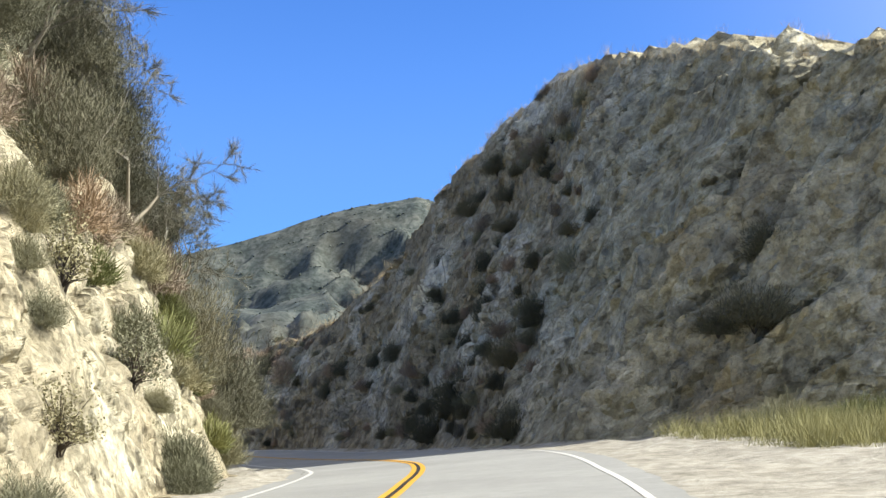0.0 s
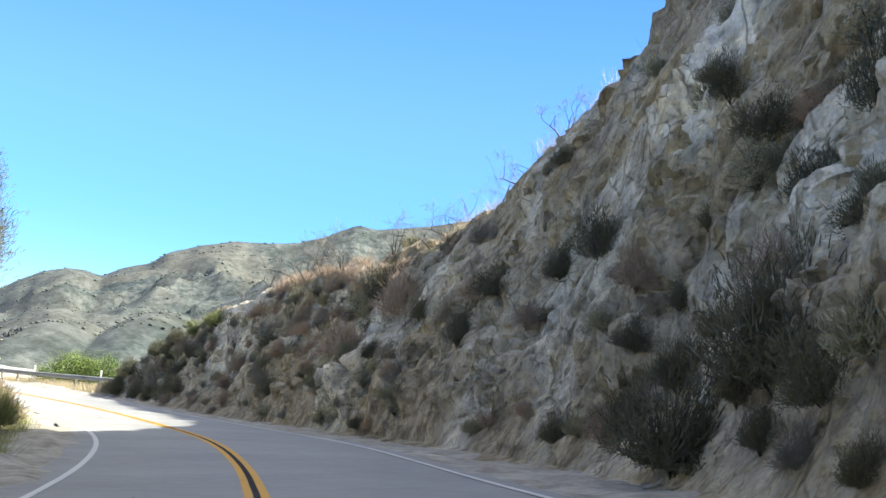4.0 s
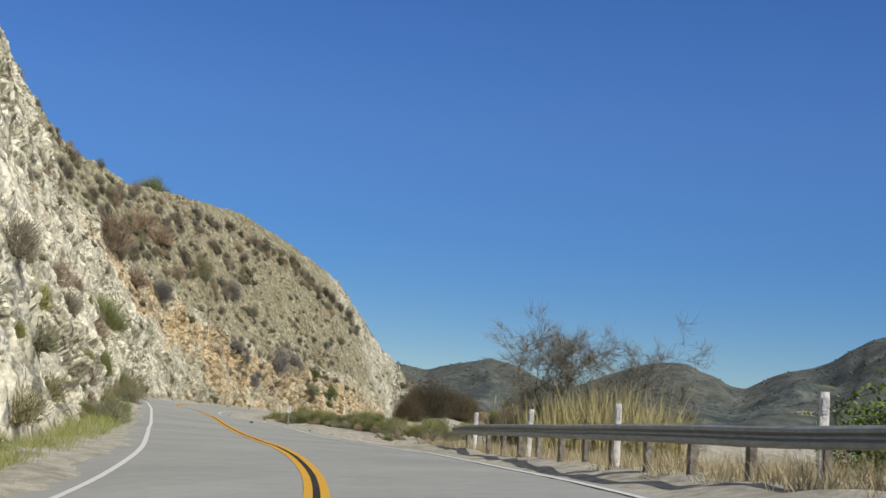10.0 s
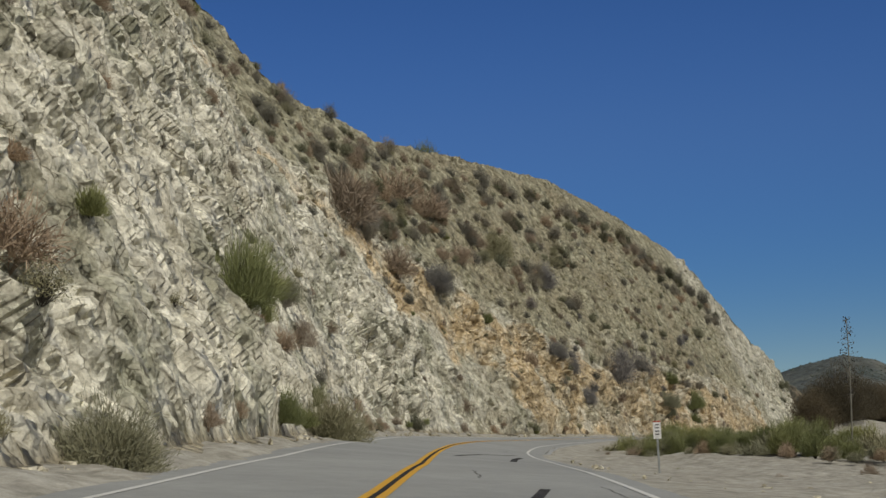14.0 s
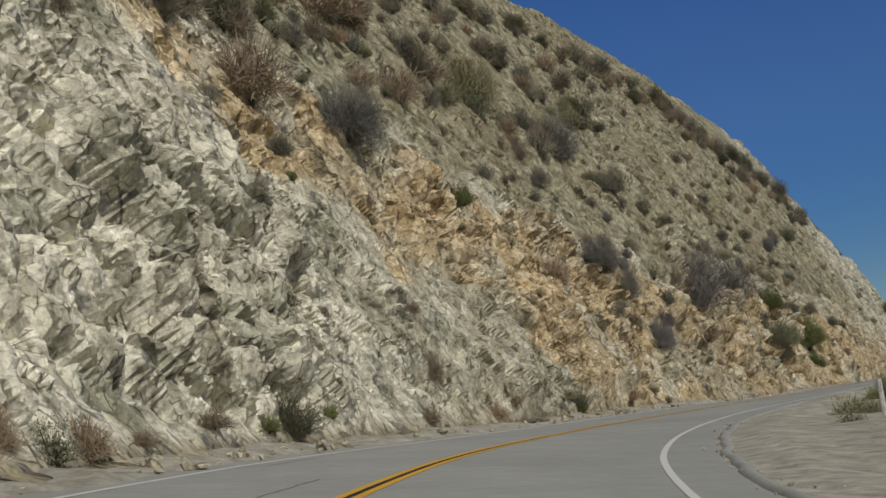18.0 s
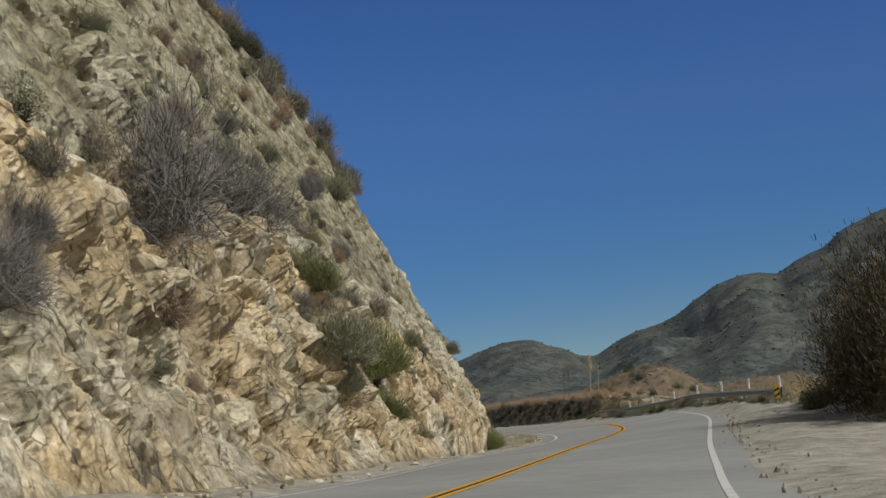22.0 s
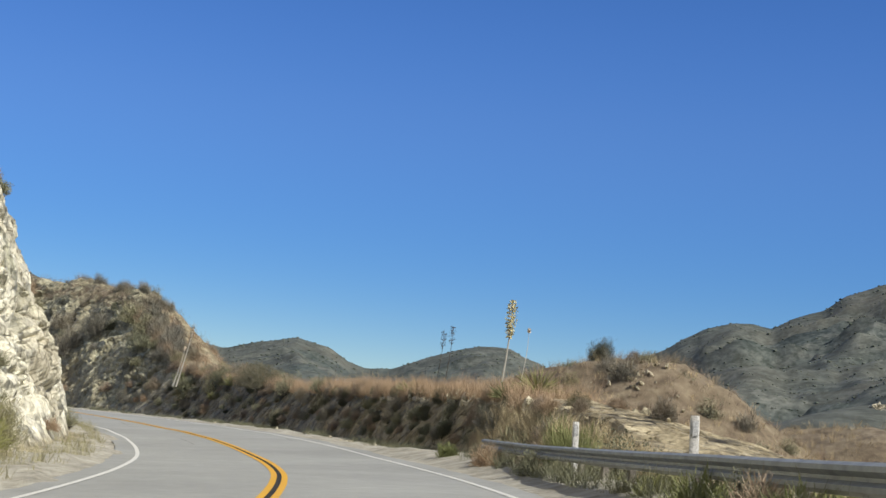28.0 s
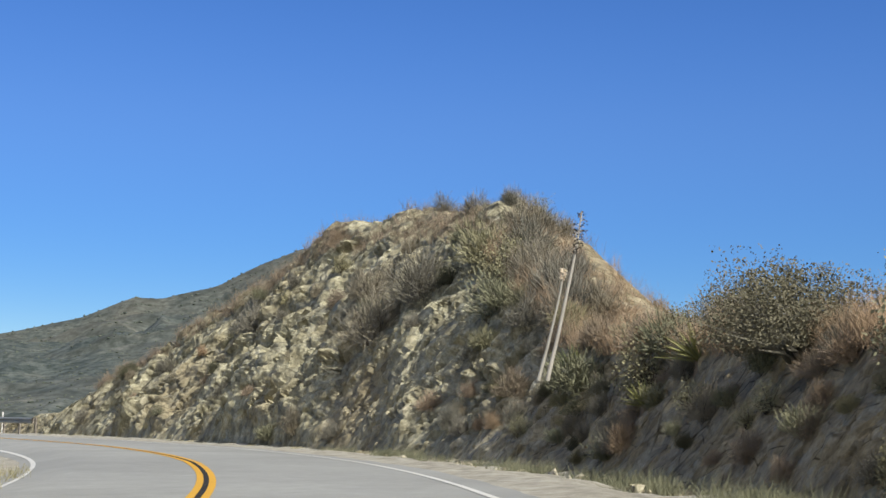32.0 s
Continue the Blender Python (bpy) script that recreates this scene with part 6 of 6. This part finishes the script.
def delineator():
    """White flexible marker post with a grey reflector near its top, a metre and a half high."""
    ob = thing("delineator_post", "white plastic marker post with a grey reflector", "marker post", "white marker posts")
    bm = bmesh.new()
    n = 10
    rings = []
    for z, k in ((0, 1), (0.6, 1), (1.42, 1), (1.47, 0.9)):
        rings.append([bm.verts.new((0.055 * k * math.cos(6.2832 * i / n), 0.03 * k * math.sin(6.2832 * i / n), z)) for i in range(n)])
    for a, b in zip(rings, rings[1:]):
        for i in range(n):
            bm.faces.new((a[i], a[(i + 1) % n], b[(i + 1) % n], b[i]))
    bm.faces.new(rings[-1])
    me = bpy.data.meshes.new("marker_body")
    bm.to_mesh(me)
    bm.free()
    me.materials.append(PLASTIC_WHITE)
    part("marker_body", me, ob)
    part("reflector", box_mesh("reflector", (0.07, 0.012, 0.2), REFLECT, 0.004, (0, -0.033, 1.30)), ob, "grey reflector patch")
    return ob


RAIL_1 = ([118.5, 120, 121.5, 124, 127, 130.5, 134, 141, 148, 154], [7.0, 6.4, 5.7, 4.75, 4.1, 3.7, 3.5, 3.5, 3.7, 4.3])
RAIL_2 = ([320, 323, 330, 338, 346, 354, 362, 370, 378, 386], [4.5, 4.2, 3.65, 3.3, 3.0, 3.0, 2.95, 3.05, 3.5, 4.3])
RAIL_3 = ([480, 490, 503], [5.0, 4.6, 4.5])
guard_rail("galvanised guard rail on timber posts above the valley", 119.5, 151.5, RAIL_1, 0.2, 0.77, 0.585)
guard_rail("long galvanised guard rail on timber posts by the mound", 322.2, 381.8, RAIL_2, 0.07, 0.8, 0.54)
guard_rail("far galvanised guard rail beyond the knoll", 484.0, 503.0, RAIL_3)
MARK = delineator()
for s, off in ((121.6, RAIL_1), (127.2, RAIL_1), (134.4, RAIL_1), (141.4, RAIL_1), (148.0, RAIL_1), (322.4, RAIL_2), (330.0, RAIL_2), (338.0, RAIL_2), (346.2, RAIL_2), (354.8, RAIL_2), (362.3, RAIL_2), (370.3, RAIL_2), (488.0, RAIL_3), (496.0, RAIL_3)):
    p = place(s, np.interp(s, *off) + 0.22, -0.1 if off is RAIL_2 else -0.02)
    copy_thing(MARK, Matrix.Translation(Vector(p)) @ Matrix.Diagonal((1, 1, 0.87, 1)) @ Matrix.Rotation(radians(heading(s)), 4, "Z") @ Matrix.Rotation(radians(rnd.uniform(-3, 3)), 4, "Y"))
p = place(252.0, 5.4, -0.25)
o = copy_thing(MARK, Matrix.Translation(Vector(p)) @ Matrix.Rotation(radians(heading(252)), 4, "Z"))
o["label"] = "white marker post among green shrubs at the bend"
retire(MARK)

# striped end marker of the second rail
om = thing("object_marker", "yellow panel with black diagonal stripes at the rail's end", "road sign")
part("sign_post", box_mesh("sign_post", (0.09, 0.09, 0.95), TIMBER, 0.008, (0, 0, 0.38)), om)
part("panel", box_mesh("panel", (0.30, 0.012, 0.58), SIGN_YELLOW, 0.004, (0, -0.055, 0.56)), om)
for k in range(2):
    bm = bmesh.new()
    z = 0.32 + 0.22 * k
    vs = [bm.verts.new(c) for c in ((-0.145, -0.064, z), (0.145, -0.064, z + 0.12), (0.145, -0.064, z + 0.22), (-0.145, -0.064, z + 0.10))]
    vb = [bm.verts.new((v.co.x, -0.061, v.co.z)) for v in vs]
    bm.faces.new(vs)
    bm.faces.new(vb[::-1])
    for i in range(4):
        bm.faces.new((vs[(i + 1) % 4], vs[i], vb[i], vb[(i + 1) % 4]))
    me = bpy.data.meshes.new("stripe")
    bm.to_mesh(me)
    bm.free()
    me.materials.append(SIGN_BLACK)
    part("stripe", me, om, "black diagonal stripe")
om.matrix_basis = Matrix.Translation(Vector(place(321.6, 4.25, 0.15))) @ Matrix.Rotation(radians(heading(321)), 4, "Z") @ Matrix.Diagonal((0.62, 0.62, 0.85, 1))

# white roadside marker with a red edge at the turnout
pm = thing("roadside_marker", "small white marker plate with a red top edge on a post", "road sign")
part("sign_post", box_mesh("sign_post", (0.05, 0.05, 1.3), STEEL, 0.004, (0, 0, 0.55)), pm)
part("plate", box_mesh("plate", (0.2, 0.008, 0.45), PLASTIC_WHITE, 0.003, (0, -0.03, 1.05)), pm)
part("top_edge", box_mesh("top_edge", (0.2, 0.01, 0.03), SIGN_RED, 0.002, (0, -0.034, 1.26)), pm, "red top edge")
for k in range(4):
    part("text_bar", box_mesh("text_bar", (0.10, 0.004, 0.025), SIGN_BLACK, 0, (0, -0.036, 1.18 - 0.08 * k)), pm, "dark bar of small writing")
pm.matrix_basis = Matrix.Translation(Vector(place(200.9, 4.3, 0.15))) @ Matrix.Rotation(radians(heading(200)), 4, "Z")

# ---- loose stones, skid marks, cracks ----
def stones(name, pts, sizes, mat, label, seed, earthy=0.15):
    rng = np.random.default_rng(seed)
    bm = bmesh.new()
    bmesh.ops.create_icosphere(bm, subdivisions=1, radius=1.0)
    v0 = np.array([v.co[:] for v in bm.verts])
    f0 = np.array([[v.index for v in f.verts] for f in bm.faces])
    bm.free()
    n = len(pts)
    v = v0[None] * (1 + 0.35 * rng.normal(size=(n, len(v0), 1))) * rng.uniform(0.6, 1.2, (n, 1, 3)) * np.asarray(sizes)[:, None, None]
    v = v + np.asarray(pts)[:, None, :]
    f = (f0[None] + (np.arange(n) * len(v0))[:, None, None]).reshape(-1, 3)
    at = {k: np.full(n * len(v0), x) for k, x in (("ochre", 0.25), ("green", 0.2), ("soil", earthy))}
    return tagged(new(name, mesh_of(name, v, f, mat, False, at)), label, "stones", kind="stuff")


def spread(n, s0, s1, d0, d1):
    return [place(rnd.uniform(s0, s1), rnd.uniform(d0, d1), 0.05) for _ in range(n)]


pts = spread(500, 150, 345, -6.9, -5.2)
stones("fallen_stones", pts, [0.03 + 0.11 * rnd.random() ** 3 for _ in pts], ROCK, "fallen stones at the foot of the cliff", 1)
pts = spread(600, 155, 320, 2.6, 9.0)
stones("turnout_stones", pts, [0.02 + 0.07 * rnd.random() ** 3 for _ in pts], ROCK, "scattered stones on the gravel", 2)
pts = spread(260, 376, 445, 3.0, 4.6)
stones("bank_stones", pts, [0.03 + 0.10 * rnd.random() ** 3 for _ in pts], ROCK, "small stones at the foot of the bank", 3)
pts = brow_points(PB, ZB, 150, 383, 402, S_BANK, (-14, 2), rnd, 0.95)
stones("bank_top_stones", pts, [0.05 + 0.16 * rnd.random() ** 2 for _ in pts], ROCK, "pale stones near the top of the bank", 4)
def on_mound(x, y):
    k = int(np.argmin(np.hypot(MOUND[:, 0] - x, MOUND[:, 1] - y)))
    return np.array((x, y, MOUND[k, 2] + 0.02))


pts = [on_face(PB, ZB, S_BANK, 379.0 + rnd.gauss(0, 1.2), rnd.uniform(0.3, 1.7)) for _ in range(90)] + [on_mound(-203.2 + rnd.gauss(0, 0.9), 331.6 + rnd.gauss(0, 0.8)) for _ in range(70)]
stones("mound_stones", pts, [0.04 + 0.12 * rnd.random() ** 2 for _ in pts], ROCK, "pale broken rocks on the mound", 5, 0.5)
# shade of the steep far face, put into the rock's own dark colour
SHADE_TINT_ROCK = earth_material("shade_tint_rock", (0.05, 0.056, 0.056), (0.085, 0.092, 0.088), (0.13, 0.135, 0.125), 0.6)
SLOPE = np.array([v.co[:] for v in GROUND.data.vertices if abs(v.co.x + 254) < 30 and abs(v.co.y - 567) < 30])
for name, mat, mid_at, wide, high, n, label in (("pale_scarp", ROCK, (-259.2, 563.0, 13.6), 3.4, 2.2, 90, "bare pale rock scarp on the valley slope"), ("dark_scarp", SHADE_TINT_ROCK, (-252.5, 569.0, 16.6), 5.5, 2.8, 120, "dark shaded rock face on the valley slope"), ("pale_streak", ROCK, (-250.2, 565.5, 16.6), 0.7, 2.4, 26, "pale streak of fallen rock down the dark face")):
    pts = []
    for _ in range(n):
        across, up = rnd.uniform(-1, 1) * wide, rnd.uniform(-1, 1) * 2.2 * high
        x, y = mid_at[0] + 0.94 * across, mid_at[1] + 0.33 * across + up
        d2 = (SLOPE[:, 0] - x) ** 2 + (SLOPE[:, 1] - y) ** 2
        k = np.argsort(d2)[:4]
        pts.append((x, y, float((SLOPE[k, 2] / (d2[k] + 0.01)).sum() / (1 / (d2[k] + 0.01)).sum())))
    stones(name, pts, [rnd.uniform(0.5, 1.1) * (0.9 if mat is SHADE_TINT_ROCK else 0.65) for _ in pts], mat, label, 6, 0.3)
SKID = earth_material("tyre_rubber", (0.03, 0.03, 0.03), (0.06, 0.058, 0.055), (0.11, 0.105, 0.10), 8.0)


def line_on_road(name, s, d, wide, mat, z, label):
    ob = sheet(name, np.stack([place(s, d - wide / 2, z), place(s, d + wide / 2, z)], 1), mat, flip=True)
    ob.parent = road
    return tagged(ob, label)


s = np.linspace(203, 218, 30)
line_on_road("skid_mark", s, np.interp(s, [203, 210, 218], [-0.9, -0.3, 0.9]), 0.16, SKID, 0.003, "dark tyre mark")
s = np.linspace(200, 211, 24)
line_on_road("skid_mark", s, np.interp(s, [200, 205, 211], [0.6, 0.7, 1.0]), 0.18, SKID, 0.003, "dark tyre mark")
s = np.linspace(176, 182, 14)
line_on_road("skid_mark", s, np.interp(s, [176, 182], [0.2, 0.7]), 0.14, SKID, 0.003, "dark tyre mark")
CRACK = earth_material("crack_filler", (0.11, 0.11, 0.10), (0.16, 0.155, 0.145), (0.21, 0.205, 0.19), 6.0)
for k in range(16):
    s0 = rnd.uniform(0, 425)
    m0 = float(centre(s0))
    d0 = m0 + rnd.choice((rnd.uniform(-2.7, -0.5), rnd.uniform(0.5, 3.1)))
    if rnd.random() < 0.8:
        ln = rnd.uniform(2, 7)
        s = np.linspace(s0, s0 + ln, 26)
        d = d0 + 0.18 * wiggle(s, 0.5, 400 + k) + 0.04 * wiggle(s, 3.0, 450 + k)
        line_on_road("crack", s, d, 0.014 + 0.012 * rnd.random(), CRACK, 0.0025, "sealed crack in the asphalt")
    else:
        d = np.linspace(d0, d0 + rnd.uniform(1.0, 2.4), 20)
        s = s0 + 0.35 * wiggle(d, 1.2, 500 + k) + 0.1 * wiggle(d, 5.0, 550 + k)
        ob = sheet("crack", np.stack([place(s - 0.02, d, 0.0025), place(s + 0.02, d, 0.0025)], 1), CRACK)
        ob.parent = road
        tagged(ob, "sealed crack in the asphalt")

pts = [place(u, float(np.interp(u, S_ALL, edge_r)) + rnd.gauss(0.1, 0.16), 0.02) for u in (rnd.uniform(229, 320) for _ in range(260))]
stones("kerb_rubble", pts, [0.012 + 0.03 * rnd.random() ** 2 for _ in pts], GRAVEL, "broken asphalt and gravel along the road's edge", 7)
# low asphalt kerb on the inside of the right-hand bend
s = np.arange(228, 282, 0.5)
mid = np.interp(s, S_ALL, edge_r) + 0.06
prof = [(-0.10, 0.0), (-0.06, 0.05), (0.01, 0.07), (0.08, 0.05), (0.14, 0.0)]
tagged(sheet("kerb", np.stack([place(s, mid + x + 0.03 * wiggle(s, 0.7, 8), (z - 0.01 + 0.01 * wiggle(s, 1.1, 9)) * np.clip(np.minimum(s - 228, 281 - s) / 4, 0, 1)) for x, z in prof], 1), ASPHALT, flip=True), "low rounded asphalt kerb along the gravel", "kerb", kind="structure")
